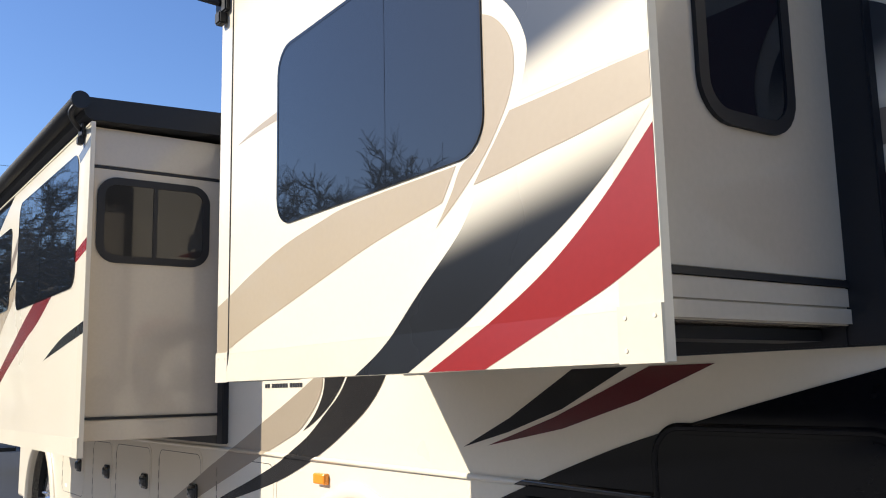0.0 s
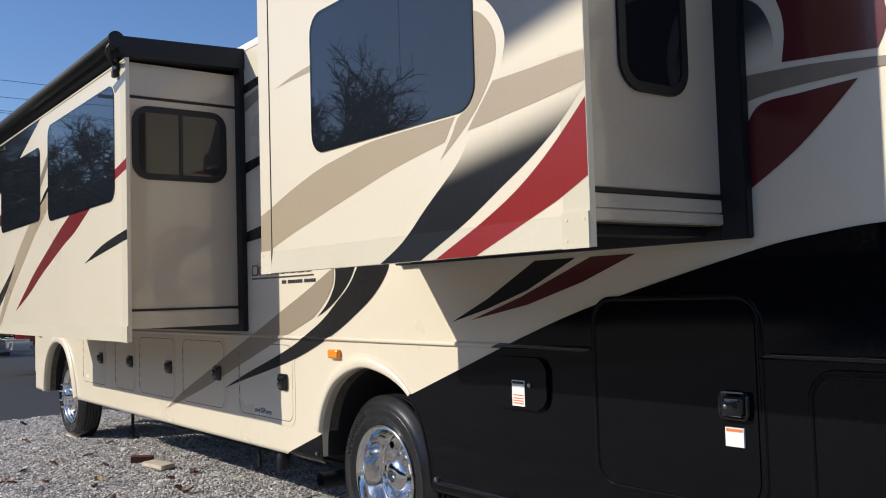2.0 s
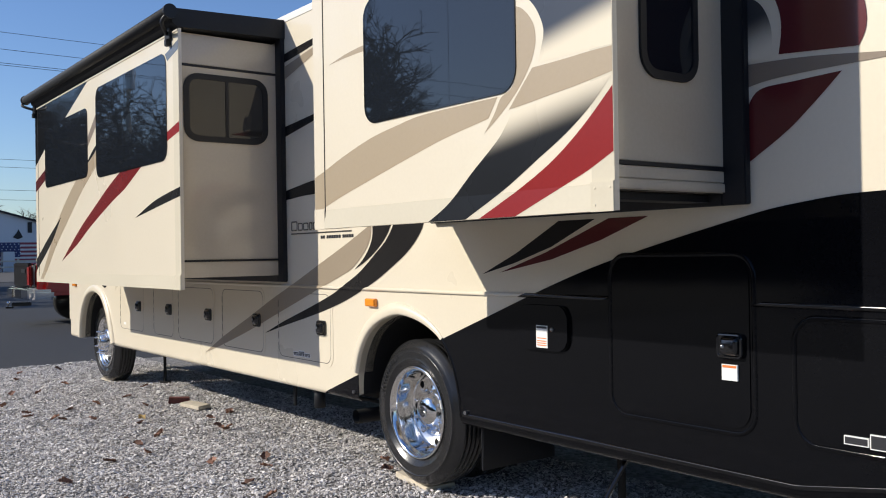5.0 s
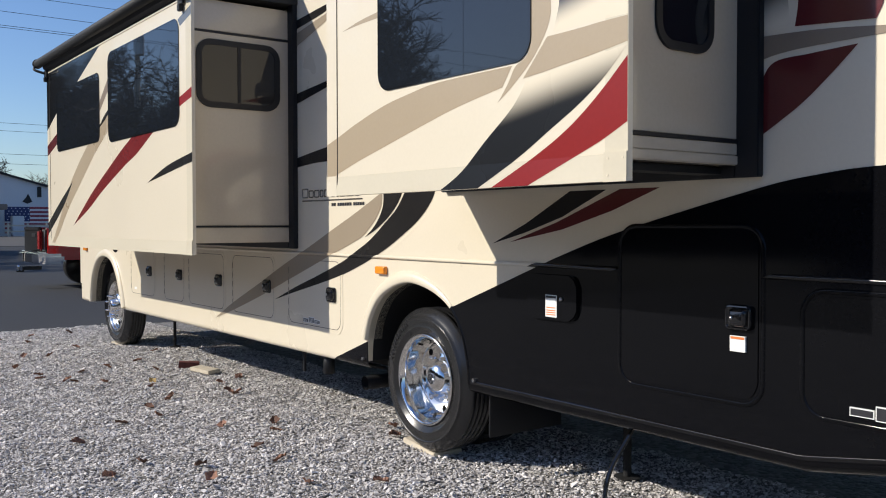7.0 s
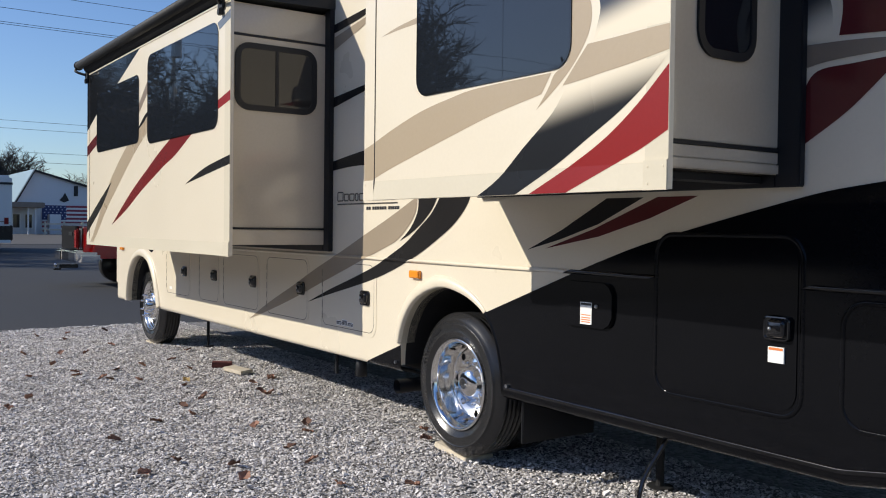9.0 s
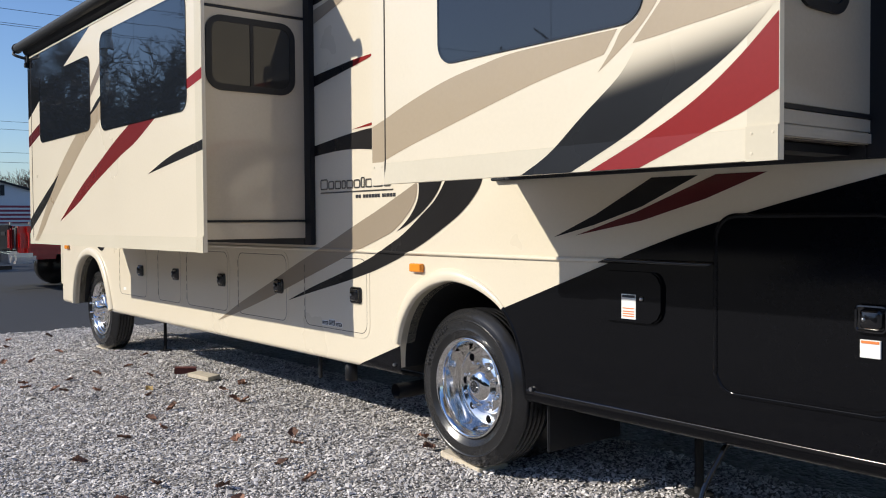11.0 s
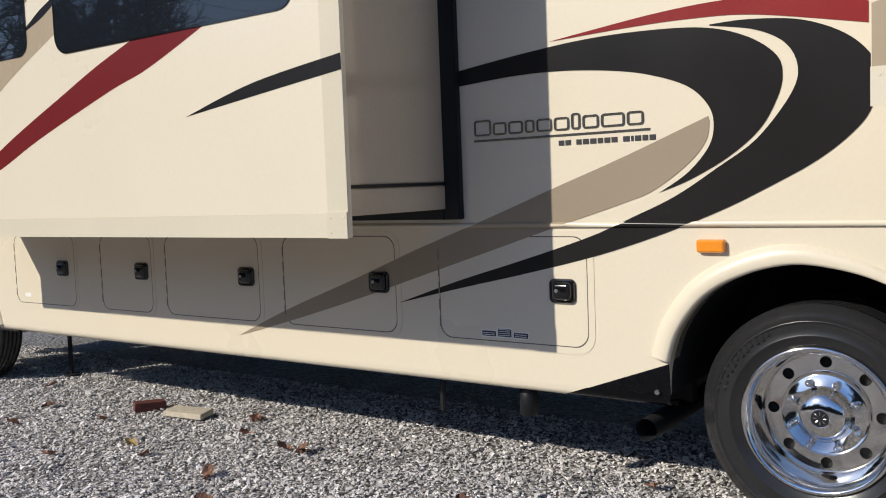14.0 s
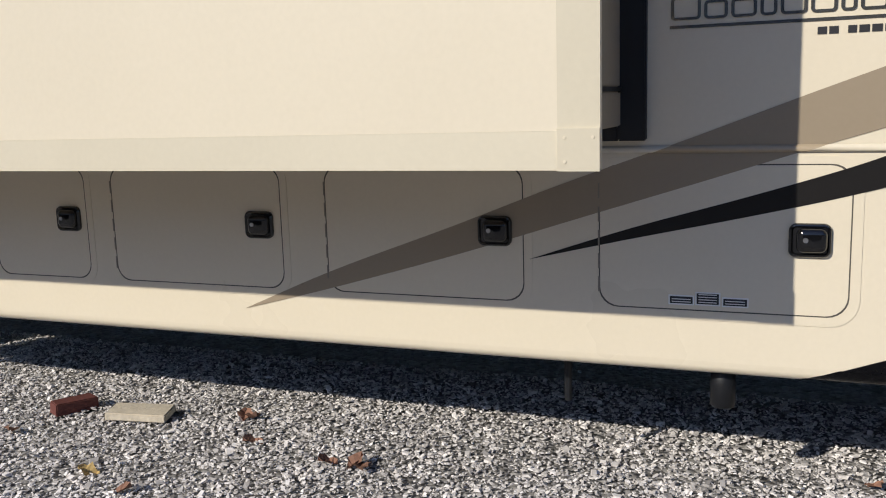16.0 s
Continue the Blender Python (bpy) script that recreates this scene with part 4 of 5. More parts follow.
window(-6.93, 2.035, -5.56, 2.605, 0.07, Y1, s1)
DF = Y1 - 0.0006
stripe([(-6.40, 1.345), (-5.83, 1.61), (-5.31, 1.81), (-4.97, 1.935), (-4.60, 2.05)], [(-6.40, 1.345), (-5.91, 1.485), (-5.51, 1.625), (-4.93, 1.80), (-4.62, 1.88), (-4.15, 2.05)], DARK_RED, s1, DF, "dark red dart", fold=1.152 + FOLD)
stripe([(-3.76, 2.19), (-3.541, 2.235)], [(-3.76, 2.13), (-3.541, 2.17)], RED, s1, DF - 0.0002, "red stripe", fold=1.152 + FOLD)
stripe([(-4.41, 1.65), (-4.01, 1.75), (-3.541, 1.815)], [(-4.41, 1.65), (-3.88, 1.715), (-3.541, 1.755)], DARK, s1, DF - 0.0002, "charcoal dart", fold=1.152 + FOLD)
stripe([(-7.16, 1.18), (-6.85, 1.43), (-6.54, 1.695), (-6.06, 1.965), (-5.57, 2.17), (-5.29, 2.28)], [(-7.05, 1.18), (-6.86, 1.30), (-6.56, 1.50), (-6.08, 1.755), (-5.72, 1.94), (-5.29, 2.12)], TAN, s1, DF, "tan band", fold=1.152 + FOLD)
stripe([(-5.56, 2.36), (-5.30, 2.54)], [(-5.56, 2.28), (-5.30, 2.44)], TAUPE, s1, DF, "taupe line", fold=1.152 + FOLD)
stripe([(-7.31, 1.37), (-6.87, 1.56), (-6.40, 1.745)], [(-7.31, 1.26), (-6.74, 1.52), (-6.40, 1.745)], DARK, s1, DF - 0.0002, "charcoal wedge", fold=1.152 + FOLD)
part("stripe", plate([(-7.31, 2.27), (-6.92, 2.415), (-6.92, 2.60), (-6.25, 2.60), (-5.50, 2.832), (-7.31, 2.832)], DF - 0.0002, DF + 0.0004), GLOSS_DARK, s1, "glossy charcoal upper corner")
stripe([(-3.775, 2.705), (-3.541, 2.76)], [(-3.735, 2.655), (-3.541, 2.70)], SLATE, s1, DF - 0.0002, "slate stripe")
stripe([(-5.565, 2.165), (-5.43, 2.235), (-5.29, 2.285)], [(-5.565, 2.15), (-5.42, 2.195), (-5.29, 2.255)], DARK, s1, DF - 0.0003, "charcoal sliver between the windows")
stripe([(-7.31, 2.12), (-6.95, 2.21)], [(-7.31, 2.02), (-6.95, 2.11)], MAROON, s1, DF - 0.0002, "maroon stripe", fold=1.152 + FOLD)
part("upper_rail", boxes(((-7.31, Y1 - 0.005, 2.818), (-3.545, Y1, 2.828))), CREAM, s1)

s2 = slide_out(-1.81, 0.122, 1.485, 2.82, Y2, -1.74, 0.012, 1.565, "short cream slide-out with a tinted window")
part("side_panel", boxes(((0.012, Y2 + 0.022, 1.665), (0.018, -0.035, 2.635))), SIDE, s2, "beige side panel")
part("side_panel", boxes(((0.012, Y2 + 0.022, 2.655), (0.018, -0.035, 2.82))), SIDE, s2)
part("side_panel", boxes(((0.012, Y2 + 0.022, 1.605), (0.020, -0.035, 1.645))), SIDE, s2)
part("side_panel", boxes(((0.012, Y2 + 0.022, 1.568), (0.024, -0.035, 1.600))), SIDE, s2)
part("seam", boxes(((0.012, Y2 + 0.022, 1.648), (0.024, -0.035, 1.662))), FRAME, s2)
part("seam", boxes(((0.012, Y2 + 0.022, 2.635), (0.024, -0.035, 2.655))), FRAME, s2)
window(-0.50, 1.955, -0.185, 2.58, 0.09, 0.018, s2, None, "x", BLACKGLASS, 0.03, 1)
window(-1.343, 1.936, -0.333, 2.49, 0.085, Y2, s2, -0.725)
for lo, hi in (((-1.20, -0.66, 1.535), (-1.12, 0.0, 1.56)), ((-0.15, -0.60, 1.535), (-0.05, 0.0, 1.56))):
    part("slide_rail", boxes((lo, hi)), FRAME, s2)
DG = Y2 - 0.0005
FADE_A = fade_material("faded_charcoal_paint", (0.016, 0.017, 0.019), CREAM_RGB, (-0.155, 1.760), (-0.177, 1.892))
FADE_B = fade_material("faded_slate_paint", (0.058, 0.070, 0.095), CREAM_RGB, (0.0, 2.170), (0.019, 2.072))
stripe([(-0.871, 1.485), (-0.742, 1.551), (-0.592, 1.663), (-0.455, 1.759), (-0.403, 1.807), (-0.363, 1.860)], [(-0.630, 1.485), (-0.40, 1.590), (-0.24, 1.674), (-0.09, 1.754), (0.03, 1.836), (0.120, 1.920)], FADE_A, s2, DG - 0.0003, "charcoal swoosh airbrushed into cream", fold=1.485 + FOLD)
stripe([(-0.548, 1.485), (-0.31, 1.590), (-0.15, 1.672), (-0.01, 1.770), (0.120, 1.884)], [(-0.345, 1.485), (-0.11, 1.576), (0.01, 1.622), (0.120, 1.674)], RED, s2, DG - 0.0005, "broad red swoosh", fold=1.485 + FOLD)
stripe([(-1.808, 1.735), (-1.703, 1.764), (-1.546, 1.812), (-1.306, 1.872), (-1.087, 1.905), (-0.886, 1.925), (-0.437, 1.928)], [(-1.808, 1.553), (-1.70, 1.590), (-1.54, 1.634), (-1.38, 1.672), (-1.018, 1.756), (-0.764, 1.811), (-0.491, 1.855)], TAN, s2, DG - 0.0002, "tan band", fold=1.485 + FOLD)
stripe([(-0.336, 2.240), (-0.296, 2.220), (-0.258, 2.182), (-0.236, 2.142), (-0.231, 2.095), (-0.241, 2.053), (-0.265, 2.008), (-0.317, 1.946), (-0.374, 1.896), (-0.445, 1.846), (-0.518, 1.801)], [(-0.336, 2.05), (-0.336, 2.00), (-0.36, 1.95), (-0.419, 1.922), (-0.454, 1.873), (-0.490, 1.831), (-0.518, 1.801)], TAN, s2, DG - 0.0001, "tan crescent beside the window", fold=1.485 + FOLD)
stripe([(-0.250, 2.003), (-0.164, 2.004), (-0.074, 2.006), (0.01, 2.009), (0.120, 2.010)], [(-0.376, 1.873), (-0.271, 1.882), (-0.174, 1.893), (-0.083, 1.902), (0.001, 1.912), (0.120, 1.928)], TAN, s2, DG - 0.0004, "tan band", fold=1.485 + FOLD)
stripe([(-0.336, 2.40), (-0.334, 2.284), (-0.272, 2.253), (-0.226, 2.204), (-0.197, 2.149), (-0.191, 2.109), (-0.204, 2.062), (-0.221, 2.015)], [(0.120, 2.40), (0.120, 2.25), (0.120, 2.15), (0.120, 2.015)], FADE_B, s2, DG, "slate panel airbrushed into cream", fold=1.485 + FOLD)
stripe([(-1.66, 2.26), (-1.50, 2.285), (-1.30, 2.30)], [(-1.66, 2.26), (-1.50, 2.268), (-1.30, 2.27)], TAN, s2, DG, "thin tan dart", fold=1.485 + FOLD)


# ---- blocks, planks and leaves on the gravel ----
def board(name, at, size, turn, mat, label, category="board"):
    ob = part(name, box(bmesh.new(), [-s / 2 for s in size], [s / 2 for s in size], 0.004), mat)
    for v in ob.data.vertices:
        v.co += 0.006 * Vector((noise.noise(v.co * 9), noise.noise(v.co * 9 + Vector((5, 0, 0))), 0))
    ob.matrix_basis = pose(*at, 2, 3, turn)
    return tagged(ob, label, category)


board("wood_block", (-6.075, 0.17, 0.040), (0.185, 0.080, 0.055), 66, REDWOOD, "weathered red-painted wooden block lying on gravel")
board("wood_board", (-5.72, 0.18, 0.036), (0.265, 0.13, 0.034), 18, WOOD, "short pale pine board lying on gravel")
board("wood_plank", (-2.265, 0.21, 0.022), (0.38, 0.19, 0.034), -6, WOOD, "pale wooden plank under the rear wheel", "plank")
board("wood_plank", (-8.2, 0.25, 0.006), (0.40, 0.22, 0.016), 0, WOOD, "pale wooden plank under the front wheel", "plank")

LEAF = material("dry_leaf", (0.22, 0.115, 0.078), 0.8, vary=0.3, rand=0.5)
YELLOW_LEAF = material("yellow_leaf", (0.50, 0.35, 0.14), 0.7, vary=0.3)


def leaf_mesh(seed):
    rng = random.Random(seed)
    bm = bmesh.new()
    mid, left, right = [], [], []
    for k in range(7):
        t = k / 6
        w = 0.027 * math.sin(math.pi * min(t * 1.05, 1)) * (1 + 0.35 * (k % 2)) + 0.0008
        x = (t - 0.5) * 0.080
        z = 0.012 * math.cos(3 * t) + 0.004
        mid.append(bm.verts.new((x, 0, z)))
        left.append(bm.verts.new((x, w, z + 0.010 + 0.016 * rng.random())))
        right.append(bm.verts.new((x, -w, z + 0.006 + 0.014 * rng.random())))
    for k in range(6):
        bm.faces.new((mid[k], mid[k + 1], left[k + 1], left[k]))
        bm.faces.new((right[k], right[k + 1], mid[k + 1], mid[k]))
    return bm


leaves = []
rng = random.Random(12)
for k in range(3):
    ob = part("leaf", leaf_mesh(k), LEAF)
    leaves.append(tagged(ob, "curled brown dry leaf lying on gravel", "leaf", "leaves on the gravel"))
spots = [(rng.uniform(-9.9, -0.2), rng.uniform(-1.9, 0.4)) for _ in range(56)]
spots[:20] = [(-2.78, -1.53), (-3.55, -0.57), (-2.55, -0.65), (-4.03, -1.08), (-4.70, -0.03), (-3.64, -1.46), (-7.01, -1.14), (-3.45, -0.24), (-2.70, -1.06), (-5.35, -1.65), (-2.89, -0.63), (-6.25, -1.10), (-4.73, -0.49), (-4.69, -0.52), (-4.56, -0.03), (-4.60, 0.0), (-5.08, 0.06), (-2.95, -1.30), (-5.9, -0.9), (-4.45, -0.75)]
for k, (x, y) in enumerate(spots):
    m = pose(x, y, 0.014, rng.uniform(-20, 20), rng.uniform(-15, 15), rng.uniform(0, 360))
    if k < 3:
        leaves[k].matrix_basis = m
    else:
        copy_thing(leaves[k % 3], m)
yl = part("leaf", leaf_mesh(9), YELLOW_LEAF)
yl.matrix_basis = pose(-5.50, -0.37, 0.014, 5, 5, 20)
tagged(yl, "yellow fallen leaf lying on gravel", "leaf", "leaves on the gravel")

# ---- red pickup ----
RED_CAR = material("red_car_paint", (0.50, 0.016, 0.014), 0.2, coat=0.8, vary=0.03)
CAR_GLASS = material("car_glass", (0.02, 0.022, 0.025), 0.03, vary=0, rough_vary=0.01)
TAIL = material("red_lens", (0.22, 0.008, 0.01), 0.3, ior=1.25)
GREY = material("black_tailgate", (0.014, 0.014, 0.016), 0.5, ior=1.15)
truck = thing("pickup_truck", "red pickup truck parked on the asphalt, chrome rear bumper", "truck", (0, 0.17, 0))
TX, TW = -17.75, 1.86
side = [(1.45, 0.62), (2.16, 0.62), (2.20, 0.80), (2.36, 0.98), (2.65, 1.03), (2.94, 0.98), (3.10, 0.80), (3.14, 0.50), (5.70, 0.50), (5.76, 0.80), (5.92, 0.98), (6.20, 1.03), (6.48, 0.98), (6.64, 0.80), (6.70, 0.60), (7.25, 0.60), (7.30, 1.05), (7.10, 1.22), (5.75, 1.30), (5.05, 1.92), (3.60, 1.95), (3.35, 1.36), (3.25, 1.29), (1.45, 1.29)]
part("body", plate(side, TX - TW, TX, "x"), RED_CAR, truck, "glossy red body")
part("tailgate", boxes(((TX - TW - 0.005, 1.40, 0.80), (TX - 0.40, 1.46, 1.30)), ((TX - TW + 0.04, 1.385, 1.22), (TX - 0.44, 1.45, 1.315)), ((TX - TW + 0.26, 1.392, 0.88), (TX - 0.52, 1.45, 1.06)), bevel=0.02), GREY, truck, "dark tailgate")
part("tail_corner", boxes(((TX - 0.38, 1.42, 0.78), (TX - 0.02, 1.50, 1.29)), bevel=0.03), LATCH, truck, "black corner beside the tailgate")
part("rear_bumper", boxes(((TX - TW + 0.02, 1.29, 0.62), (TX + 0.08, 1.45, 0.80)), ((TX - TW, 1.25, 0.54), (TX - TW + 0.56, 1.45, 0.79)), ((TX - 0.52, 1.25, 0.54), (TX + 0.10, 1.45, 0.79)), bevel=0.035), CHROME, truck, "chrome bumper")
part("tow_hitch", boxes(((TX - 0.79, 1.12, 0.40), (TX - 0.71, 1.5, 0.48)), ((TX - 0.80, 1.00, 0.36), (TX - 0.70, 1.15, 0.40)), bevel=0.006), LATCH, truck)
part("hitch_ball", lathe([(0.0001, -0.11), (0.022, -0.10), (0.034, -0.075), (0.022, -0.045), (0.018, 0.0)], 16), CHROME, truck, "chrome hitch ball", smooth=True).matrix_basis = pose(TX - 0.75, 1.05, 0.40, -90, 0, 0)
part("bumper_corner", boxes(((TX - 0.04, 1.30, 0.55), (TX + 0.24, 1.74, 0.76)), bevel=0.06), CHROME, truck, "chrome bumper corner")
part("step_pad", boxes(((TX - TW + 0.60, 1.275, 0.79), (TX - 0.56, 1.44, 0.812)), bevel=0.004), LATCH, truck)
part("plate_recess", boxes(((TX - TW + 0.60, 1.275, 0.56), (TX - 0.56, 1.30, 0.75)), bevel=0.006), LATCH, truck)
part("tail_light", boxes(((TX - 0.56, 1.375, 0.82), (TX - 0.32, 1.47, 1.25)), bevel=0.03), TAIL, truck, "red tail light")
for x0, x1 in ((TX - 0.02, TX + 0.27), (TX - TW - 0.27, TX - TW + 0.02)):
    part("rear_fender", boxes(((x0, 1.46, 0.72), (x1, 3.35, 1.28)), bevel=0.13), RED_CAR, truck, "flared red rear fender")
part("gate_handle", boxes(((TX - 1.1, 1.385, 1.10), (TX - 0.75, 1.40, 1.18)), bevel=0.005), FRAME, truck, "black tailgate handle")
for y0, y1 in ((3.72, 4.35), (4.45, 5.2)):
    part("side_window", plate([(y0, 1.40), (y1 + 0.22, 1.40), (y1 - 0.05, 1.84), (y0 + 0.02, 1.86)], TX - 0.002, TX + 0.006, "x"), CAR_GLASS, truck, "dark side window")
part("rear_window", plate([(TX - 1.8, 1.42), (TX - 0.2, 1.42), (TX - 0.28, 1.86), (TX - 1.7, 1.86)], 3.40, 3.42), CAR_GLASS, truck)
for y in (2.65, 6.20):
    for x, s in ((TX + 0.01, 1), (TX - TW - 0.01, -1)):
        w = part("wheel", lathe([(0.0001, 0.02), (0.24, 0.01), (0.27, 0), (0.36, 0), (0.40, 0.04), (0.40, 0.22), (0.36, 0.26), (0.0001, 0.26)], 32), RUBBER, truck, "black tyre", smooth=True)
        w.matrix_basis = pose(x + (0.22 * s if y < 3 else 0), y, 0.405, 0, 0, 90 * s)
        rim = lathe([(0.25, 0.004), (0.245, 0.03), (0.0001, 0.05)], 32)
        for k in range(6):
            a = k * math.pi / 3
            d = Vector((math.cos(a), 0, math.sin(a)))
            tube([d * 0.03 + Vector((0, -0.01, 0)), d * 0.235 + Vector((0, 0.0, 0))], [0.05, 0.04], 6, rim)
        part("rim", rim, CHROME, w, "silver alloy rim")

# ---- white travel trailer ----
PALE = material("white_fibreglass", (0.72, 0.71, 0.69), 0.35, vary=0.04, blotch=0.8)
cx, cy = -43.2, 4.38
car = thing("travel_trailer", "white travel trailer with dark lower band on the asphalt", "trailer")
part("body", boxes(((cx - 8.5, cy - 2.5, 0.75), (cx, cy, 3.55)), bevel=0.12), PALE, car)
part("lower_band", boxes(((cx - 8.4, cy - 2.51, 0.55), (cx + 0.012, cy + 0.01, 1.25)), bevel=0.03), DARK, car, "dark lower band")
part("rear_window", plate(rounded(cy - 2.15, 2.1, cy - 0.75, 2.85, 0.12), cx, cx + 0.02, "x"), CAR_GLASS, car)
part("awning_rail", boxes(((cx - 0.02, cy - 2.5, 3.12), (cx + 0.06, cy, 3.22))), FRAME, car)
part("bumper", boxes(((cx, cy - 2.4, 0.45), (cx + 0.18, cy - 0.1, 0.58))), PALE, car)
for y in (cy - 0.35, cy - 2.3):
    part("tail_light", boxes(((cx, y, 1.3), (cx + 0.03, y + 0.18, 1.6))), TAIL, car)
part("stripe", plate(curve([(cy - 2.5, 1.75), (cy - 1.4, 1.55), (cy - 0.1, 1.40)]) + curve([(cy - 2.5, 1.62), (cy - 1.4, 1.45), (cy - 0.1, 1.38)])[::-1], cx, cx + 0.012, "x"), TAUPE, car)
for x in (cx - 3.8, cx - 4.8):
    for y in (cy - 2.4, cy - 0.2):
        w = part("wheel", lathe([(0.0001, 0), (0.34, 0), (0.36, 0.04), (0.36, 0.2), (0.0001, 0.2)], 24), RUBBER, car)
        w.location = (x, y, 0.36)
part("roof_vent", boxes(((cx - 2, cy - 1.6, 3.55), (cx - 1.2, cy - 0.9, 3.8)), bevel=0.04), PALE, car)

# ---- white gabled building with a painted flag ----
SIDING = material("white_siding", (0.66, 0.67, 0.68), 0.7, vary=0.08, blotch=0.4)
METAL_ROOF = material("pale_metal_roof", (0.24, 0.33, 0.38), 0.4, vary=0.06)
BLUE = material("blue_paint", (0.035, 0.05, 0.14), 0.7, vary=0.1)
FLAG_RED = material("faded_red_paint", (0.30, 0.055, 0.075), 0.7, vary=0.1)
BX = -71.5
barn = thing("building", "white gabled building with flag mural and metal roof", "building")
gable = [(9.3, 0.0), (9.3, 3.2), (10.5, 5.3), (19.0, 2.9), (19.0, 0.0)]
part("wall", plate(gable, BX - 14, BX, "x"), SIDING, barn, "white wall")
part("roof", plate([(9.0, 2.75), (10.5, 5.42), (19.3, 2.95), (19.3, 2.80), (10.5, 5.28), (9.1, 2.70)], BX - 14.3, BX + 0.25, "x"), FRAME, barn, "dark roof edge")
part("roof_sheet", plate([(8.95, 2.72), (10.45, 5.47), (10.55, 5.47), (9.05, 2.72)], BX - 14.2, BX + 0.05, "x"), METAL_ROOF, barn, "pale metal roof")
mural = part("mural", plate([(11.0, 0.75), (17.0, 0.75), (17.0, 2.75), (11.0, 2.75)], BX, BX + 0.02, "x"), PALE, barn, "painted striped flag")
for k in range(7):
    z = 0.75 + k * 2.0 / 6.5
    part("flag_stripe", plate([(11.0, z), (17.0, z), (17.0, z + 0.16), (11.0, z + 0.16)], BX + 0.02, BX + 0.03, "x"), FLAG_RED, mural)
part("flag_canton", plate([(11.0, 1.65), (12.75, 1.65), (12.75, 2.75), (11.0, 2.75)], BX + 0.03, BX + 0.045, "x"), BLUE, mural)
bm = bmesh.new()
for r in range(5):
    for c in range(6):
        y, z = 11.16 + c * 0.29 + (r % 2) * 0.1, 1.76 + r * 0.21
        box(bm, (BX + 0.045, y, z), (BX + 0.055, y + 0.07, z + 0.07))
tagged(part("flag_stars", bm, PALE, mural, "white marks"), kind="stuff")
part("wall_sign", plate([(12.25, 3.15), (12.6, 3.0), (12.95, 3.15), (12.8, 3.45), (12.65, 3.75), (12.5, 3.45)], BX, BX + 0.05, "x"), FRAME, barn, "black wall ornament")
part("vent", boxes(((BX, 13.3, 3.5), (BX + 0.05, 13.6, 4.3))), FRAME, barn)
part("porch_roof", boxes(((BX + 0.05, 7.0, 2.5), (BX + 2.5, 10.75, 2.9)), bevel=0.05), DARK_WOOD, barn, "weathered brown porch roof")
part("porch_wall", boxes(((BX + 0.05, 7.0, 0.0), (BX + 0.12, 10.75, 2.5))), SIDING, barn, "shaded white porch wall")
for y in (8.9, 9.75):
    part("window", boxes(((BX + 0.12, y, 0.95), (BX + 0.16, y + 0.6, 2.1))), PALE, barn, "white porch window")
    part("window_pane", boxes(((BX + 0.16, y + 0.08, 1.03), (BX + 0.175, y + 0.52, 2.02))), CAR_GLASS, barn)
for y in (7.2, 8.4, 9.6, 10.1):
    part("porch_post", boxes(((BX + 2.2, y, 0.0), (BX + 2.3, y + 0.10, 2.5))), PALE, barn, "white porch post")
part("door", boxes(((BX + 0.05, 7.9, 0), (BX + 0.1, 8.3, 2.1))), FRAME, barn)
part("cabinet", boxes(((BX + 1.0, 11.2, 0.0), (BX + 1.8, 12.0, 2.05)), bevel=0.03), SIDING, barn)
fence = thing("fence", "pale wooden rail fence before the building", "fence")
for k in range(7):
    part("post", boxes(((BX + 3.0, 10.6 + k * 1.3, 0), (BX + 3.12, 10.72 + k * 1.3, 1.5))), WOOD, fence)
for z in (0.85, 1.28):
    part("rail", boxes(((BX + 2.97, 10.4, z), (BX + 3.02, 18.6, z + 0.12))), WOOD, fence)

# ---- wires ----
line = thing("power_line", "overhead power lines on wooden poles across the road", "power line")
for x, zs in ((-40.0, (11.2, 10.4, 9.75, 9.6)), (-57.0, (7.5, 7.0, 5.6, 5.0))):
    for y in (-46.0, 62.0):
        part("pole", tube([(x, y, 0), (x, y, 12.0)], [0.16, 0.11], 10), WOOD, line)
        part("crossarm", boxes(((x - 0.06, y - 0.06, zs[0] - 0.05), (x + 0.9, y + 0.06, zs[0] + 0.05))), WOOD, line)
    if x > -50:
        part("pole", tube([(x, -12.3, 0), (x, -12.3, 11.6)], [0.15, 0.11], 10), WOOD, line)
        part("crossarm", boxes(((x - 0.06, -13.2, 10.9), (x + 0.06, -11.4, 11.05))), WOOD, line)
        part("transformer", tube([(x + 0.35, -12.3, 9.2), (x + 0.35, -12.3, 10.1)], 0.24, 14), STEEL, line, "grey pole transformer")
    for k, z in enumerate(zs):
        part("wire", tube([(x + 0.3 * k, -46 + 108 * i / 20, z - 0.5 * math.sin(math.pi * i / 20) + 0.5) for i in range(21)], 0.011, 5), WIRE, line)

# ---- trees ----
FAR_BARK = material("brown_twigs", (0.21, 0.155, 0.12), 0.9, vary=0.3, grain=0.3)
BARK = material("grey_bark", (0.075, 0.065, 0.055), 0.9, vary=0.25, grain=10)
NEEDLE = material("pine_needles", (0.035, 0.055, 0.03), 0.8, vary=0.3, grain=3)


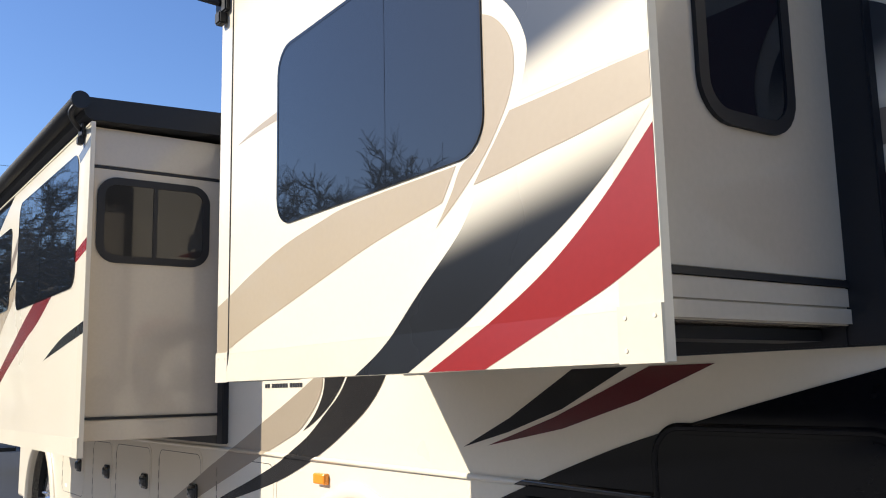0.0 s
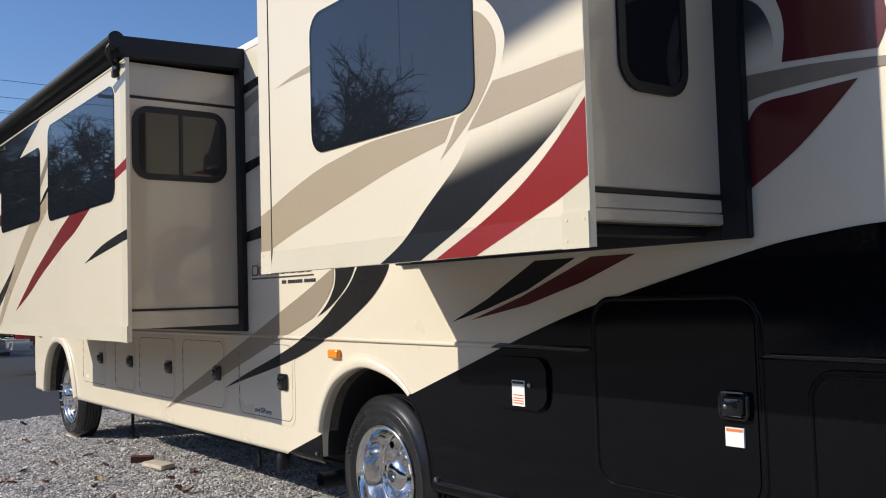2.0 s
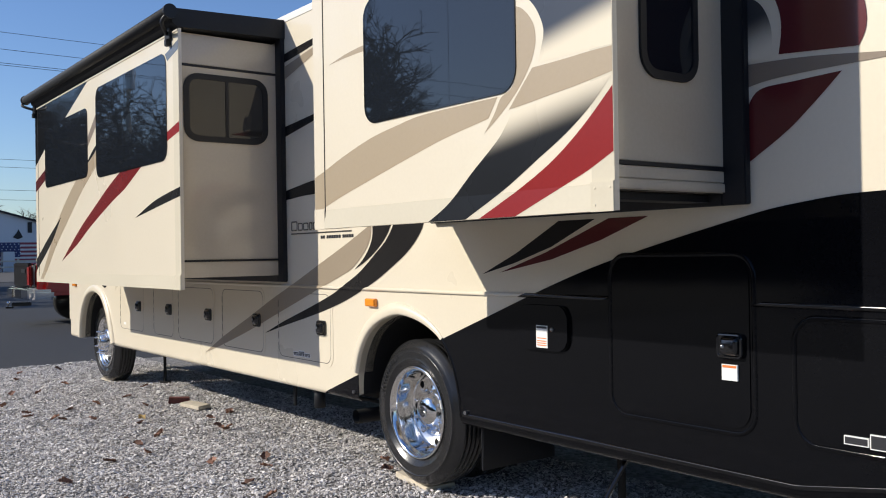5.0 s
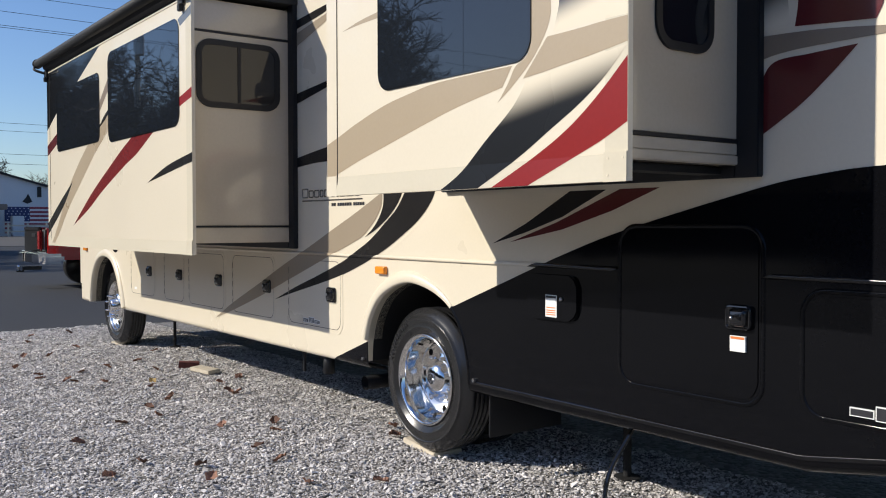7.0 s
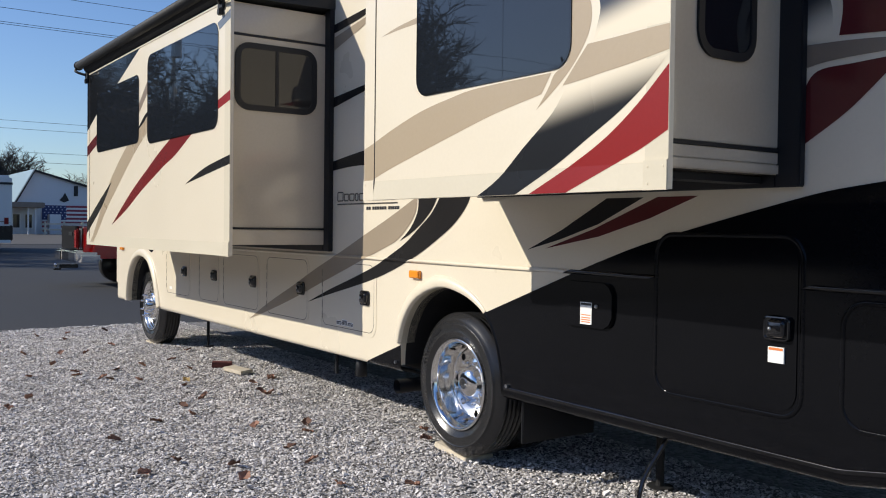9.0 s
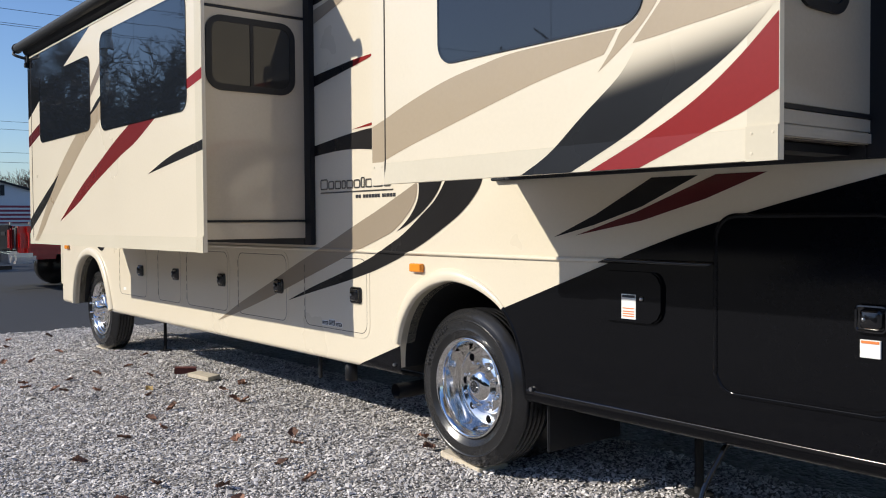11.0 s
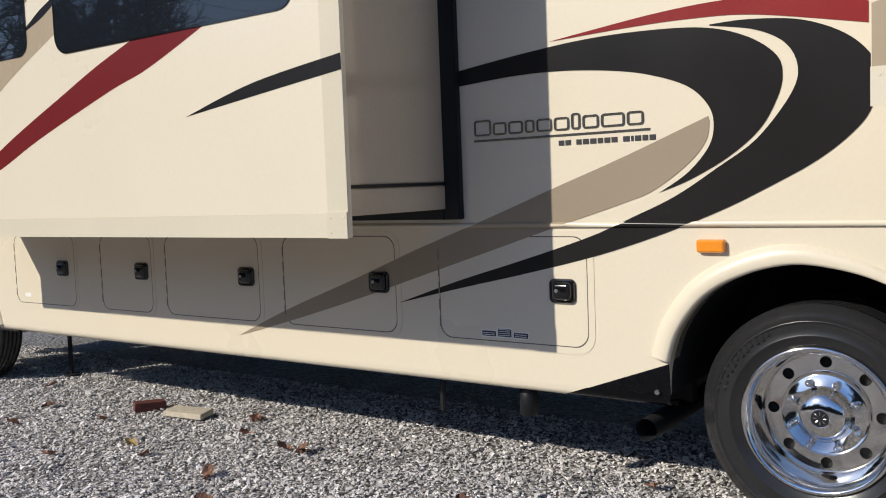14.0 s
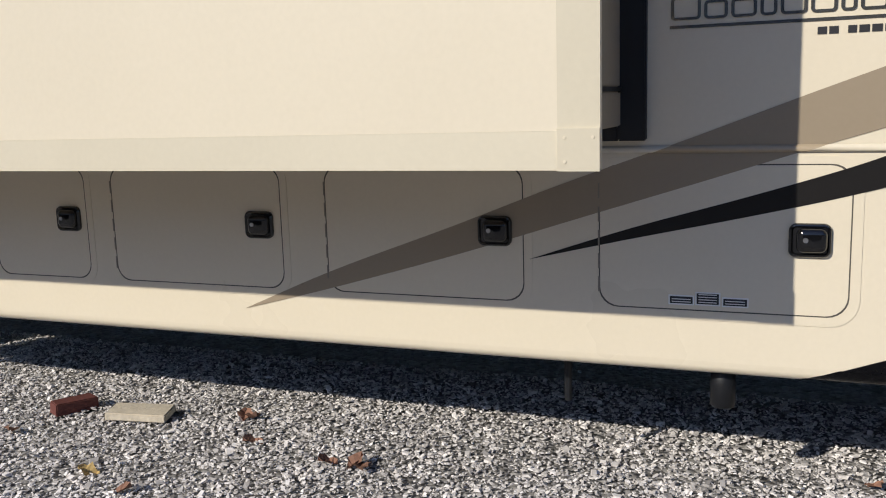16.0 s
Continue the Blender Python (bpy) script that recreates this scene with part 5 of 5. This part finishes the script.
def bare_tree(seed, height, levels=5):
    """Trunk as one mesh, limbs and twigs as another."""
    rng = random.Random(seed)
    trunk, crown = bmesh.new(), bmesh.new()

    def grow(p, d, length, radius, level):
        pts, n = [p], 3 if level < 3 else 2
        for i in range(n):
            d = (d + Vector((rng.gauss(0, 0.13), rng.gauss(0, 0.13), rng.gauss(0.03, 0.08)))).normalized()
            pts.append(pts[-1] + d * length / n)
        radii = [radius * (1 - 0.45 * i / n) for i in range(n + 1)]
        tube(pts, radii, 8 if level == 0 else (5 if level < 3 else 3), trunk if level == 0 else crown)
        if level >= levels:
            return
        for c in range(4 if level < 3 else 5):
            k = rng.uniform(0.4, 1.0)
            at = pts[min(int(k * n), n - 1)].lerp(pts[min(int(k * n) + 1, n)], k * n % 1 if k < 1 else 1)
            out = Vector((rng.gauss(0, 1), rng.gauss(0, 1), rng.gauss(0.1, 0.5))).normalized()
            grow(at, (d * 0.75 + out * 0.75).normalized(), length * rng.uniform(0.55, 0.75), radius * rng.uniform(0.46, 0.60), level + 1)
    grow(Vector((0, 0, -0.1)), Vector((0, 0, 1)), height * 0.34, height * 0.026, 0)
    return trunk, crown


trees = []
for k in range(3):
    t = thing("tree", "tall bare deciduous tree without leaves", "tree", group="bare trees")
    tr, cr = bare_tree(40 + k, 15.0)
    part("trunk", tr, BARK, t)
    part("crown", cr, BARK, t, "bare branches and twigs")
    trees.append(t)
rng = random.Random(4)
spots = [(-38, -10, 1.3), (-29, -18, 1.25), (-42, -17, 1.45), (-3, -30, 1.1), (-40, -24, 1.5), (8, -27, 1.0), (-15, -34, 1.25), (-40, -20, 1.35), (-46, -9, 1.3), (-52, -19, 1.4), (19, -32, 1.1), (-33, -30, 0.7), (-44, -34, 1.0), (-36, -5, 1.1), (-62, -16, 1.4), (-21, -40, 1.3), (-47, -28, 1.1)]
spots += [(-84 - rng.uniform(0, 30), -6 + 5.0 * k + rng.uniform(-2, 2), rng.uniform(0.40, 0.68)) for k in range(9)]
spots += [(-97, 11.0, 1.02), (-100, 12.0, 1.04), (-99, 9.4, 0.98), (-96, 13.6, 0.88), (-103, 15.5, 0.72), (-97, 19.2, 0.68), (-98, 22.5, 0.66), (-96, 8.0, 0.88), (-103, 10.4, 1.0)]
for k, (x, y, s) in enumerate(spots):
    m = pose(x, y, 0, 0, 0, rng.uniform(0, 360))
    if k < 3:
        trees[k].matrix_basis = m
    else:
        copy_thing(trees[k % 3], m).scale = (s, s, s)


def brush(name, x0, x1, y0, y1, height, count, seed, label, mat=BARK, thin=1.0):
    """A dense belt of brush: many thin stems with side twigs."""
    rng = random.Random(seed)
    bm = bmesh.new()
    for _ in range(count):
        k = rng.random()
        p = Vector((x0 + (x1 - x0) * k + rng.gauss(0, 1.2), y0 + (y1 - y0) * k + rng.gauss(0, 1.2), -0.05))
        h = height * rng.uniform(0.35, 1.0) * (0.8 + 0.5 * noise.noise((p.x * 0.15, p.y * 0.15, seed)))
        top = p + Vector((rng.gauss(0, 0.22), rng.gauss(0, 0.22), 1)) * h
        w = h * 0.012 * thin
        for a, b, r in [(p, top, w)] + [(p.lerp(top, u), p.lerp(top, u) + Vector((rng.gauss(0, 0.2), rng.gauss(0, 0.2), rng.uniform(0.1, 0.3))) * h, w * 0.6) for u in (0.35, 0.5, 0.6, 0.7, 0.8)]:
            tube([a, b], [r, r * 0.3], 3, bm)
    return tagged(part(name, bm, mat), label, "brush", kind="stuff")


brush("brush", -85, 60, -42, -42, 12.5, 3600, 3, "dense brown winter woods along the lot", BARK, 2.2)
brush("brush", -84, -58, -36, -12, 11.0, 900, 7, "dense brown winter woods beside the road", BARK, 2.0)
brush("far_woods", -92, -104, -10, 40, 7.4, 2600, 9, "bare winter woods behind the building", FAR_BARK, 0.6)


def conifer(at, height, seed):
    rng = random.Random(seed)
    t = thing("conifer", "dark green pine tree behind the trailer", "tree", at)
    part("trunk", tube([(0, 0, 0), (0, 0, height * 0.97)], [0.25, 0.04], 8), BARK, t)
    bm = bmesh.new()
    for _ in range(2200):
        k = rng.uniform(0.22, 1.0)
        r = (1.05 - k) * height * 0.30 * rng.uniform(0.3, 1.0) * (0.75 + 0.4 * math.sin(k * 40))
        a = rng.uniform(0, 6.283)
        p = Vector((r * math.cos(a), r * math.sin(a), k * height - r * 0.15))
        s = rng.uniform(0.15, 0.4)
        vs = [bm.verts.new(p + Vector((rng.gauss(0, s), rng.gauss(0, s), rng.gauss(0, s * 0.5)))) for _ in range(3)]
        bm.faces.new(vs)
    part("crown", bm, NEEDLE, t, "dark green needle clumps")


conifer((-97.0, 7.0, 0), 11.5, 2)
conifer((-101.0, 3.0, 0), 13.0, 3)
